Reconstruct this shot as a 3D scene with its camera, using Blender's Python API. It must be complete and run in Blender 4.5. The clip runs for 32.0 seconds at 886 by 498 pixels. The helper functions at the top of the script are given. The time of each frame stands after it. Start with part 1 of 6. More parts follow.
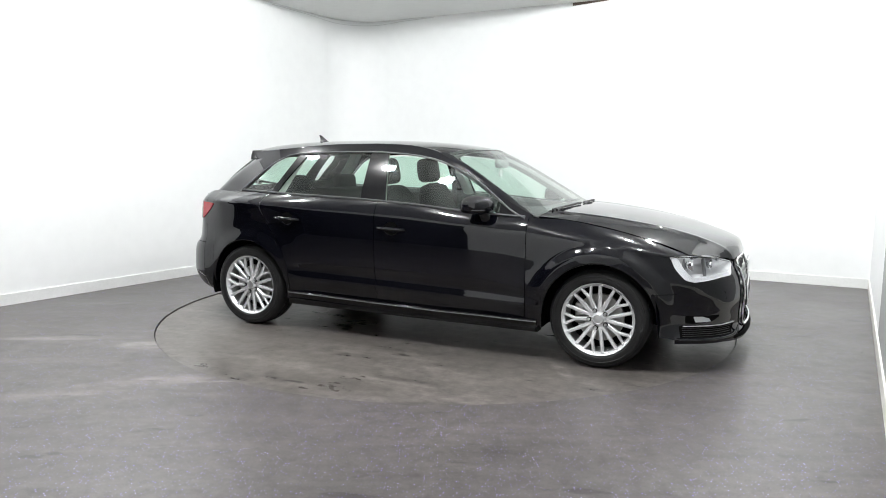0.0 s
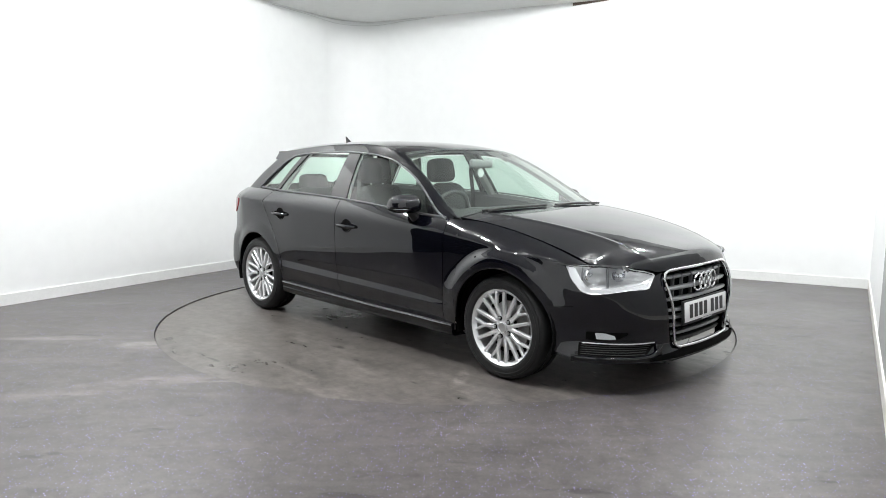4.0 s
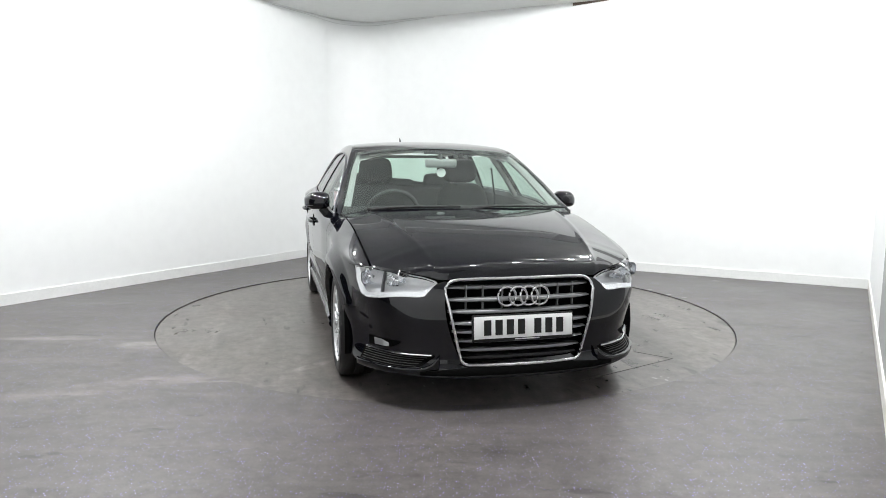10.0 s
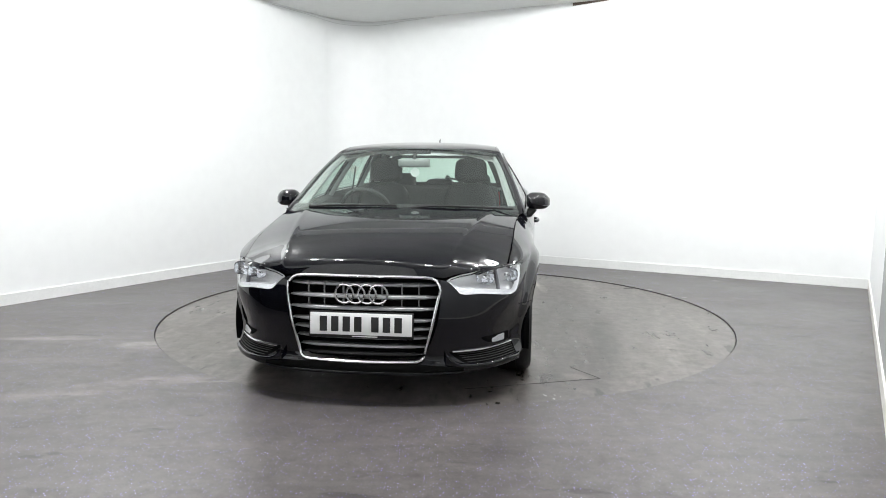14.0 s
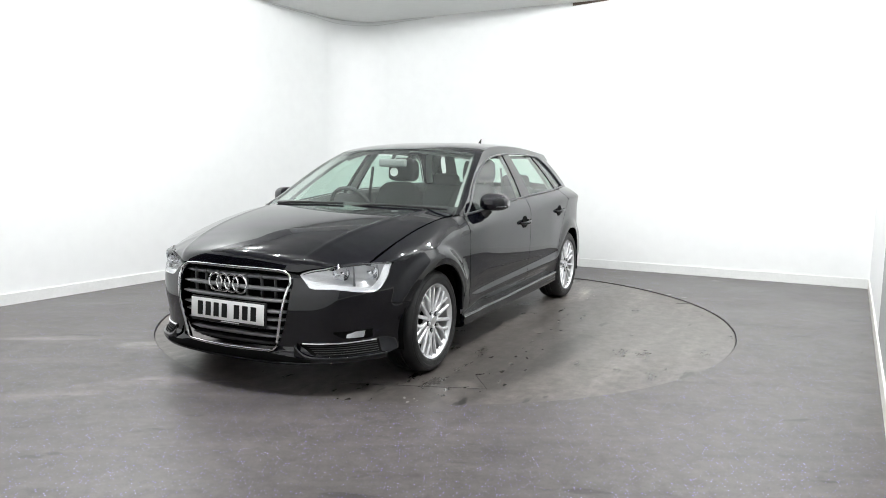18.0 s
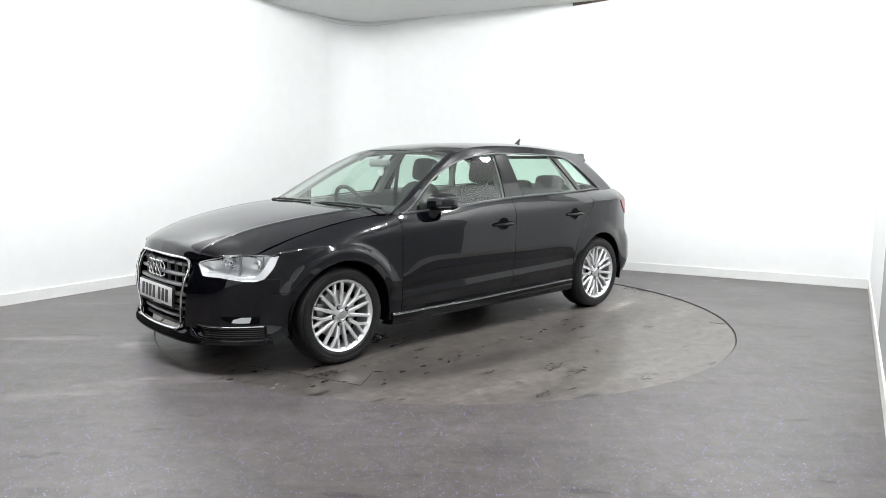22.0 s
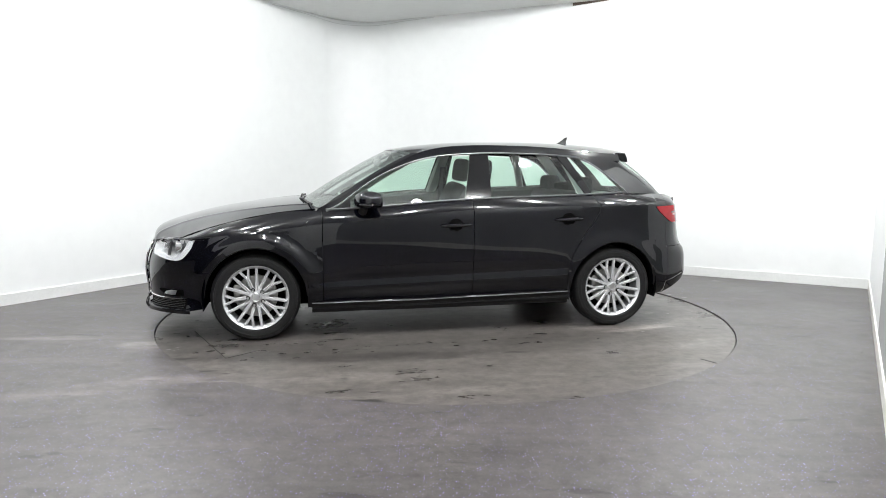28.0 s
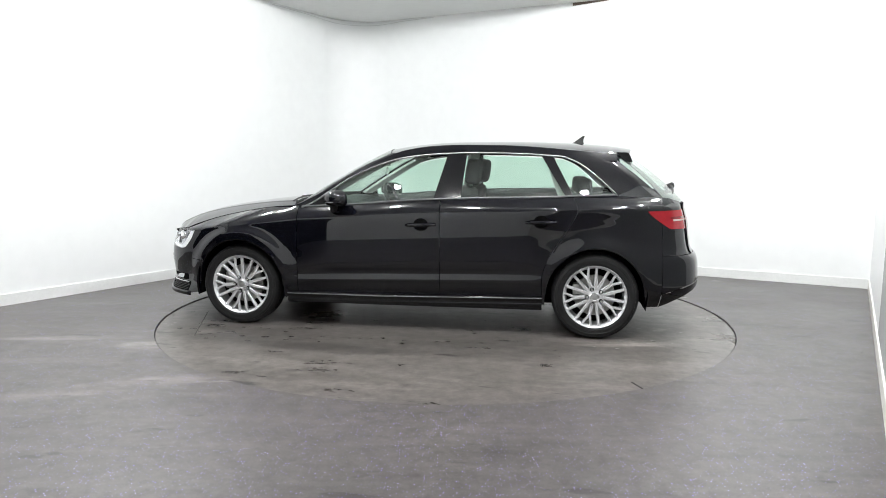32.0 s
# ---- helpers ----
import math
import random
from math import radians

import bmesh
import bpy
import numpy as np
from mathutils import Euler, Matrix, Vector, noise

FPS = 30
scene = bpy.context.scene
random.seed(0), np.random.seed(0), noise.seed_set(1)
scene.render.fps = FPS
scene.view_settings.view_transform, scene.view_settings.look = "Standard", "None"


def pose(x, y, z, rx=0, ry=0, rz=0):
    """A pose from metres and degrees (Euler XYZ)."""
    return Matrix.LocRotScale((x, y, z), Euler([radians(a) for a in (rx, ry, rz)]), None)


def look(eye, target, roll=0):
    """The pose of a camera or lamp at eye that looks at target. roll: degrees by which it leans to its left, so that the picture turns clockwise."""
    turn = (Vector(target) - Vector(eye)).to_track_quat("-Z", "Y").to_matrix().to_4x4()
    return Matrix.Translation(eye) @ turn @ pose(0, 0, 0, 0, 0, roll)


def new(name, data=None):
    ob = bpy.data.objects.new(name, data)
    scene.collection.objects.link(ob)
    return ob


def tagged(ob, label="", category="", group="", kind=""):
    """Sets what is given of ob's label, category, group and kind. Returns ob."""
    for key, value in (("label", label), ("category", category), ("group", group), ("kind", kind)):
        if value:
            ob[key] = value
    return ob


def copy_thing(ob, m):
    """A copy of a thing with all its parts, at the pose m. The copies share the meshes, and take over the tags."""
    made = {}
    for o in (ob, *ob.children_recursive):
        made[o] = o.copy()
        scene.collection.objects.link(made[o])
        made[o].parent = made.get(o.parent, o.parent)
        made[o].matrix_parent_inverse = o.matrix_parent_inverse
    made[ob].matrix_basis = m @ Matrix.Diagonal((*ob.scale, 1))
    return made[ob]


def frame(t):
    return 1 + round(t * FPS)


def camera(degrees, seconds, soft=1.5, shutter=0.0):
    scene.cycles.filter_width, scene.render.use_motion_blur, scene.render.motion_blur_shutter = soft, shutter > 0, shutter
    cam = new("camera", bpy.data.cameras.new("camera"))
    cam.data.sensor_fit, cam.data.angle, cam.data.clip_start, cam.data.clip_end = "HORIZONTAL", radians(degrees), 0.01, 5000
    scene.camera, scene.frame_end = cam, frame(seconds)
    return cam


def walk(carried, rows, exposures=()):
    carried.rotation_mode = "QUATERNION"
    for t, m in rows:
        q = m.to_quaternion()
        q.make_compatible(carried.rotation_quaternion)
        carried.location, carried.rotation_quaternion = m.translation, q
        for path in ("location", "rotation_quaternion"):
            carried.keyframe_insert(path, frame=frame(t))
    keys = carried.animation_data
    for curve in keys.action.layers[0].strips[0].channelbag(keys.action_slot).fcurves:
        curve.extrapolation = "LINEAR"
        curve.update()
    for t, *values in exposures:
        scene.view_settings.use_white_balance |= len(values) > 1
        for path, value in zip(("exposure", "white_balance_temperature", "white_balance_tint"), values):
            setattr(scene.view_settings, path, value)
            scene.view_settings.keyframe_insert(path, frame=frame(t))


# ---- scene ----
CLIP = 32.0
cam = camera(64.70, CLIP, soft=0.9)
EYE = Vector((0.0, -5.6825, 1.2455))
AHEAD = Vector((-0.003869, 0.992040, -0.125865))
CAM_POSE = look(EYE, EYE + AHEAD * 5.0, 0.435)
walk(cam, [(0.0, CAM_POSE), (CLIP, CAM_POSE)], [(0.0, 0.0), (CLIP, 0.0)])

# the turntable: heading of the car at the start and its steady turn, degrees and degrees a second
HEADING, TURN = -24.24, -5.137
CAR_OFF = Vector((0.1533, -0.1792, 0.0))
DISC_R = 2.2257
FLOOR_Z, DECK_Z = 0.0035, -0.0045

# ---- world: a sealed room, only a faint grey outside ----
world = bpy.data.worlds.new("world")
scene.world = world
world.use_nodes = True
world.node_tree.nodes["Background"].inputs[0].default_value = (0.05, 0.05, 0.05, 1)
world.node_tree.nodes["Background"].inputs[1].default_value = 0.2
LAMP_POWER = 450.0


# ---- materials ----
def material(name, colour, rough=0.5, metal=0.0, coat=0.0, coat_rough=0.03, spec=0.5, noise_scale=0.0, noise_amount=0.1,
             bump=0.0, bump_scale=200.0, emit=0.0, trans=0.0, alpha=1.0, rough_var=0.0):
    m = bpy.data.materials.new(name)
    m.use_nodes = True
    nt = m.node_tree
    b = nt.nodes["Principled BSDF"]
    b.inputs["Base Color"].default_value = (*colour, 1)
    b.inputs["Roughness"].default_value = rough
    b.inputs["Metallic"].default_value = metal
    b.inputs["Coat Weight"].default_value = coat
    b.inputs["Coat Roughness"].default_value = coat_rough
    b.inputs["Specular IOR Level"].default_value = spec
    b.inputs["Transmission Weight"].default_value = trans
    b.inputs["Alpha"].default_value = alpha
    if emit:
        b.inputs["Emission Color"].default_value = (*colour, 1)
        b.inputs["Emission Strength"].default_value = emit
    if noise_scale or bump:
        tc = nt.nodes.new("ShaderNodeTexCoord")
    if noise_scale:
        n1 = nt.nodes.new("ShaderNodeTexNoise")
        n1.inputs["Scale"].default_value = noise_scale
        n1.inputs["Detail"].default_value = 6
        nt.links.new(tc.outputs["Object"], n1.inputs["Vector"])
        n2 = nt.nodes.new("ShaderNodeTexNoise")
        n2.inputs["Scale"].default_value = noise_scale * 14
        n2.inputs["Detail"].default_value = 3
        nt.links.new(tc.outputs["Object"], n2.inputs["Vector"])
        add = nt.nodes.new("ShaderNodeMath")
        add.operation = "ADD"
        nt.links.new(n1.outputs[0], add.inputs[0])
        nt.links.new(n2.outputs[0], add.inputs[1])
        mr = nt.nodes.new("ShaderNodeMapRange")
        mr.inputs[1].default_value, mr.inputs[2].default_value = 0.6, 1.4
        mr.inputs[3].default_value, mr.inputs[4].default_value = 1 - noise_amount, 1 + noise_amount
        nt.links.new(add.outputs[0], mr.inputs[0])
        mix = nt.nodes.new("ShaderNodeVectorMath")
        mix.operation = "SCALE"
        mix.inputs[0].default_value = colour
        nt.links.new(mr.outputs[0], mix.inputs["Scale"])
        nt.links.new(mix.outputs[0], b.inputs["Base Color"])
        if rough_var:
            rr = nt.nodes.new("ShaderNodeMapRange")
            rr.inputs[1].default_value, rr.inputs[2].default_value = 0.6, 1.4
            rr.inputs[3].default_value, rr.inputs[4].default_value = rough - rough_var, rough + rough_var
            nt.links.new(add.outputs[0], rr.inputs[0])
            nt.links.new(rr.outputs[0], b.inputs["Roughness"])
    if bump:
        nb = nt.nodes.new("ShaderNodeTexNoise")
        nb.inputs["Scale"].default_value = bump_scale
        nb.inputs["Detail"].default_value = 4
        nt.links.new(tc.outputs["Object"], nb.inputs["Vector"])
        bp = nt.nodes.new("ShaderNodeBump")
        bp.inputs["Strength"].default_value = bump
        bp.inputs["Distance"].default_value = 0.002
        nt.links.new(nb.outputs[0], bp.inputs["Height"])
        nt.links.new(bp.outputs[0], b.inputs["Normal"])
    return m


WHITE = material("white_wall_paint", (0.872, 0.885, 0.882), 0.55, noise_scale=0.6, noise_amount=0.025, bump=0.15, bump_scale=180)
CEIL = material("ceiling_paint", (0.70, 0.71, 0.70), 0.8, noise_scale=0.8, noise_amount=0.03, bump=0.1)
SKIRT = material("skirting_paint", (0.80, 0.81, 0.80), 0.35, noise_scale=3, noise_amount=0.05)
SKIRT_WARM = material("skirting_yellowed", (0.78, 0.77, 0.72), 0.35, noise_scale=3, noise_amount=0.06)
LAMP_GLOW = material("lamp_glow", (0.985, 1.0, 1.0), 0.5, emit=LAMP_POWER)
LAMP_RIM = material("lamp_rim", (0.1, 0.1, 0.1), 0.5)
DARK_GAP = material("dark_gap", (0.0025, 0.0025, 0.0025), 0.8, spec=0.06)
BROWN = material("brown_edge", (0.10, 0.07, 0.055), 0.6)
SHUTTER = material("shutter_dark", (0.015, 0.015, 0.016), 0.6, noise_scale=3, noise_amount=0.2)


# ---- mesh helpers ----
def mesh_part(name, verts, faces, mat, parent=None, label="", sharp=30, smooth=True):
    me = bpy.data.meshes.new(name)
    me.from_pydata([tuple(map(float, v)) for v in verts], [], [tuple(map(int, f)) for f in faces])
    me.validate()
    me.polygons.foreach_set("use_smooth", [smooth] * len(me.polygons))
    if smooth:
        me.set_sharp_from_angle(angle=radians(sharp))
    me.materials.append(mat)
    ob = new(name, me)
    if parent is not None:
        ob.parent = parent
    if label:
        ob["label"] = label
    return ob


def part(name, bm, mat, parent=None, label="", sharp=30):
    me = bpy.data.meshes.new(name)
    bmesh.ops.recalc_face_normals(bm, faces=bm.faces)
    bm.to_mesh(me)
    bm.free()
    me.polygons.foreach_set("use_smooth", [True] * len(me.polygons))
    me.set_sharp_from_angle(angle=radians(sharp))
    me.materials.append(mat)
    ob = new(name, me)
    if parent is not None:
        ob.parent = parent
    if label:
        ob["label"] = label
    return ob


def box_bm(sx, sy, sz, at=(0, 0, 0), bevel=0.0, seg=2, turn=None, bm=None):
    """A box of that size round the point at, with rounded edges, added to bm."""
    b = bmesh.new()
    bmesh.ops.create_cube(b, size=1.0)
    bmesh.ops.scale(b, vec=(sx, sy, sz), verts=b.verts)
    if bevel:
        bmesh.ops.bevel(b, geom=list(b.edges), offset=bevel, segments=seg, profile=0.5, affect="EDGES")
    m = Matrix.Translation(at) @ (turn if turn is not None else Matrix.Identity(4))
    bmesh.ops.transform(b, matrix=m, verts=b.verts)
    if bm is None:
        return b
    tmp = bpy.data.meshes.new("tmp")
    b.to_mesh(tmp)
    b.free()
    bm.from_mesh(tmp)
    bpy.data.meshes.remove(tmp)
    return bm


def tube(points, radius, n=10, flat=1.0, closed=False):
    """Verts and faces of a rod along the points."""
    pts = [Vector(p) for p in points]
    vs, fs = [], []
    k = len(pts)
    for i, p in enumerate(pts):
        a, c = (pts[i - 1], pts[(i + 1) % k]) if closed else (pts[max(i - 1, 0)], pts[min(i + 1, k - 1)])
        d = (c - a).normalized()
        up = Vector((0, 0, 1)) if abs(d.z) < 0.9 else Vector((0, 1, 0))
        e1 = d.cross(up).normalized()
        e2 = e1.cross(d)
        r = radius[i] if isinstance(radius, (list, tuple)) else radius
        for j in range(n):
            w = 2 * math.pi * j / n
            vs.append(p + e1 * math.cos(w) * r + e2 * math.sin(w) * r * flat)
    for i in range(k if closed else k - 1):
        for j in range(n):
            a, b2 = i * n + j, i * n + (j + 1) % n
            c, d2 = ((i + 1) % k) * n + (j + 1) % n, ((i + 1) % k) * n + j
            fs.append((a, b2, c, d2))
    if not closed:
        fs.append(tuple(range(n))[::-1])
        fs.append(tuple((k - 1) * n + j for j in range(n)))
    return vs, fs


def spline(knots, x):
    """Smooth monotone interpolation through (x, y) knots in rising or falling order."""
    k = np.array(sorted(knots), float)
    xs, ys = k[:, 0], k[:, 1]
    hh = np.diff(xs)
    dl = np.diff(ys) / hh
    m = np.zeros(len(xs))
    m[0], m[-1] = dl[0], dl[-1]
    for i in range(1, len(xs) - 1):
        if dl[i - 1] * dl[i] > 0:
            w1, w2 = 2 * hh[i] + hh[i - 1], hh[i] + 2 * hh[i - 1]
            m[i] = (w1 + w2) / (w1 / dl[i - 1] + w2 / dl[i])
    x = np.clip(np.asarray(x, float), xs[0], xs[-1])
    i = np.clip(np.searchsorted(xs, x) - 1, 0, len(xs) - 2)
    t = (x - xs[i]) / hh[i]
    return (ys[i] * (1 + 2 * t) * (1 - t) ** 2 + hh[i] * m[i] * t * (1 - t) ** 2
            + ys[i + 1] * t * t * (3 - 2 * t) - hh[i] * m[i + 1] * t * t * (1 - t))


# ---- the room ----
CORNER = Vector((-1.276, 4.055, 0.0))
E1 = Vector((5.510, -2.833, 0.0)).normalized()
E2_LEFT, E2_RIGHT = Vector((-0.523, -0.852, 0.0)), Vector((-0.498, -0.867, 0.0))
WIDTH, DEPTH, HEIGHT = 6.195, 8.4, 3.05
UPPER = 3.55    # the higher ceiling over the turntable; the low part fills the far corner


def room(a, b, z=0.0):
    """A point a metres along the back wall from the corner and b metres out from it."""
    out = E2_LEFT + (E2_RIGHT - E2_LEFT) * (a / WIDTH)
    return CORNER + E1 * a + out * b + Vector((0, 0, z))


def slab(name, a0, a1, b0, b1, z0, z1, mat, label="", category="", kind="structure", parent=None):
    vs = [room(a, b, z) for z in (z0, z1) for a, b in ((a0, b0), (a1, b0), (a1, b1), (a0, b1))]
    fs = [(0, 1, 2, 3), (4, 5, 6, 7), (0, 1, 5, 4), (1, 2, 6, 5), (2, 3, 7, 6), (3, 0, 4, 7)]
    bm = bmesh.new()
    bv = [bm.verts.new(v) for v in vs]
    for f in fs:
        bm.faces.new([bv[i] for i in f])
    ob = part(name, bm, mat, parent)
    if parent is None:
        tagged(ob, label, category, kind=kind)
    return ob


R_IN = 0.52    # radius of the rounded far corner
slab("wall_back", R_IN, WIDTH + 0.15, -0.15, 0.0, -0.1, 3.9, WHITE, "plain white painted studio wall", "wall")
slab("wall_left", -0.15, 0.0, R_IN, 6.3, -0.1, 3.9, WHITE, "plain white painted studio wall", "wall")
WALL_GREY = material("light_grey_wall_paint", (0.865, 0.87, 0.868), 0.6, noise_scale=0.6, noise_amount=0.03, bump=0.15, bump_scale=180)
slab("wall_right", WIDTH, WIDTH + 0.15, 0.0, 2.6, -0.1, 3.9, WHITE, "plain white painted studio wall", "wall")
# darker copy of the wall paint, imitating weaker light on this stretch
WALL_DIM = material("dimmed_wall_paint", (0.34, 0.345, 0.345), 0.6, noise_scale=0.6, noise_amount=0.03, bump=0.15, bump_scale=180)
slab("wall_right_end", WIDTH, WIDTH + 0.15, 2.6, DEPTH, -0.1, 3.9, WALL_DIM, "studio wall in darker paint imitating dim light", "wall")
# the corner behind the camera, with the dark vehicle entrance round it
slab("wall_front", 2.75, WIDTH, DEPTH, DEPTH + 0.15, -0.1, 3.9, WALL_GREY, "light grey studio wall beside the dark shutter", "wall")
slab("wall_front_lintel", -0.15, 2.75, DEPTH, DEPTH + 0.15, 2.6, 3.9, WALL_GREY, "light grey wall above the dark shutter", "wall")
slab("wall_left_lintel", -0.15, 0.0, 6.3, DEPTH, 2.6, 3.9, WALL_GREY, "light grey wall above the dark shutter", "wall")
slab("door_1", -0.15, 2.80, DEPTH + 0.16, DEPTH + 0.22, -0.1, 2.7, SHUTTER, "dark closed vehicle entrance shutter", "door")
slab("door_2", -0.22, -0.16, 6.25, DEPTH + 0.22, -0.1, 2.7, SHUTTER, "dark closed vehicle entrance shutter", "door")
slab("baseboard_back", R_IN, WIDTH, 0.0, 0.012, 0.0, 0.10, SKIRT, "white skirting board along the wall", "skirting")
slab("baseboard_left", 0.0, 0.012, R_IN, 6.3, 0.0, 0.10, SKIRT, "white skirting board along the wall", "skirting")
slab("baseboard_right", WIDTH - 0.012, WIDTH, 0.012, DEPTH, 0.0, 0.10, SKIRT_WARM, "yellowed white skirting board along the wall", "skirting")


def plan_mesh(name, outer, inner, z0, z1, mat):
    """A slab between two closed outlines of equally many room points."""
    bm = bmesh.new()
    rings = [[bm.verts.new(Vector((p.x, p.y, z))) for p in ring] for ring in (outer, inner) for z in (z0, z1)]
    n = len(outer)
    for i in range(n):
        j = (i + 1) % n
        for p, q in ((0, 1), (1, 3), (3, 2), (2, 0)):
            bm.faces.new((rings[p][i], rings[p][j], rings[q][j], rings[q][i]))
    return part(name, bm, mat)


def corner_arc(g, r, n=25):
    """The rounded far corner, g metres off the walls, from the left wall to the back wall."""
    return [room(g + r * (1 - math.cos(w)), g + r * (1 - math.sin(w))) for w in np.linspace(0, math.pi / 2, n)]


def prism(name, ring, z0, z1, mat):
    bm = bmesh.new()
    lo = [bm.verts.new((p.x, p.y, z0)) for p in ring]
    hi = [bm.verts.new((p.x, p.y, z1)) for p in ring]
    bm.faces.new(lo)
    bm.faces.new(hi)
    for i in range(len(ring)):
        j = (i + 1) % len(ring)
        bm.faces.new((lo[i], lo[j], hi[j], hi[i]))
    return part(name, bm, mat)


tagged(prism("wall_corner", corner_arc(0.0, R_IN) + [room(R_IN, -0.15), room(-0.15, -0.15), room(-0.15, R_IN)], -0.1, 3.9, WHITE), "white rounded corner between two studio walls", "wall", kind="structure")
tagged(prism("baseboard_corner", corner_arc(0.0, R_IN) + corner_arc(0.012, R_IN - 0.012)[::-1], 0.0, 0.10, SKIRT), "curved white skirting board in the corner", "skirting", kind="structure")
# low ceiling over the far corner, with a thin shadow gap along the walls, cut off square to the room's long view
GAP, CUT_Y = 0.012, 2.47
cut_a, cut_b = (CORNER.y - CUT_Y) / -E1.y, (CORNER.y - CUT_Y) / -E2_LEFT.y
ring = corner_arc(GAP, R_IN - GAP) + [room(a, GAP) for a in np.linspace(R_IN, cut_a, 20)[1:]] + [room(GAP, b) for b in np.linspace(cut_b, R_IN, 10)[:-1]]
tagged(prism("ceiling", ring, HEIGHT, HEIGHT + 0.035, CEIL), "off-white flat ceiling with a rounded corner", "ceiling", kind="structure")
DARK_CEIL = material("pale_ceiling_board", (0.74, 0.74, 0.735), 0.8, noise_scale=2, noise_amount=0.1, bump=0.1)
slab("ceiling_upper", -0.25, WIDTH + 0.15, -0.15, DEPTH + 0.25, UPPER, UPPER + 0.08, DARK_CEIL, "plain pale upper ceiling board with downlights", "ceiling")
edge_l, edge_r = room(0.0, cut_b), room(cut_a, 0.0)
# unseen step, its grey put in to dim the bonnet's reflection
tagged(prism("ceiling_riser", [Vector((edge_l.x, CUT_Y, 0)), Vector((edge_r.x, CUT_Y, 0)), Vector((edge_r.x, CUT_Y + 0.05, 0)), Vector((edge_l.x, CUT_Y + 0.05, 0))], HEIGHT + 0.036, UPPER - 0.001, WALL_DIM), "unseen grey upright board added between two ceiling heights", "ceiling", kind="structure")


# unseen grey bands above the low ceiling's height, added to darken the bonnet's reflections
slab("trim_wall_left", 0.0, 0.008, cut_b, 6.3, HEIGHT, UPPER - 0.002, WALL_DIM, "unseen grey band added at the top of the wall", "wall band")
slab("trim_wall_back", cut_a, WIDTH - 0.01, 0.0, 0.008, HEIGHT, UPPER - 0.002, WALL_DIM, "unseen grey band added at the top of the wall", "wall band")
# thin pale line that dips under the ceiling edge round the corner
sag = [p + Vector((0, 0, HEIGHT - 0.015 - 0.035 * math.sin(math.pi * (k + 12) / 49))) for k, p in enumerate(corner_arc(0.014, R_IN - 0.014))]
sag = [room(0.014, b, HEIGHT - 0.010 - 0.016 * (1.6 - b)) for b in (1.5, 1.2, 0.9)] + sag + [room(a, 0.014, HEIGHT - 0.008 - 0.022 * max(0, (1.25 - a) / 0.7)) for a in (0.75, 1.0, 1.25)]
vs, fs = tube(sag, 0.0035, 6)
tagged(mesh_part("trim_faint_line", vs, fs, CEIL), "thin pale line under the ceiling edge", "cable", kind="structure")


# a dark wedge-shaped gap where the ceiling edge has lifted off the back wall
P0, P1 = room(3.06, 0.014), room(3.6, 0.014)
vs = [(P0.x, P0.y, HEIGHT - 0.034), (P0.x, P0.y, HEIGHT + 0.004), (P1.x, P1.y, HEIGHT + 0.002), (P1.x, P1.y, HEIGHT - 0.002)]
vs += [(x - E1.y * 0.006, y + E1.x * 0.006, z) for x, y, z in vs]
tagged(mesh_part("trim_gap", vs, [(0, 1, 2, 3), (4, 5, 6, 7), (0, 1, 5, 4), (1, 2, 6, 5), (2, 3, 7, 6), (3, 0, 4, 7)], BROWN), "dark brown gap under the lifted ceiling edge", "gap", kind="structure")


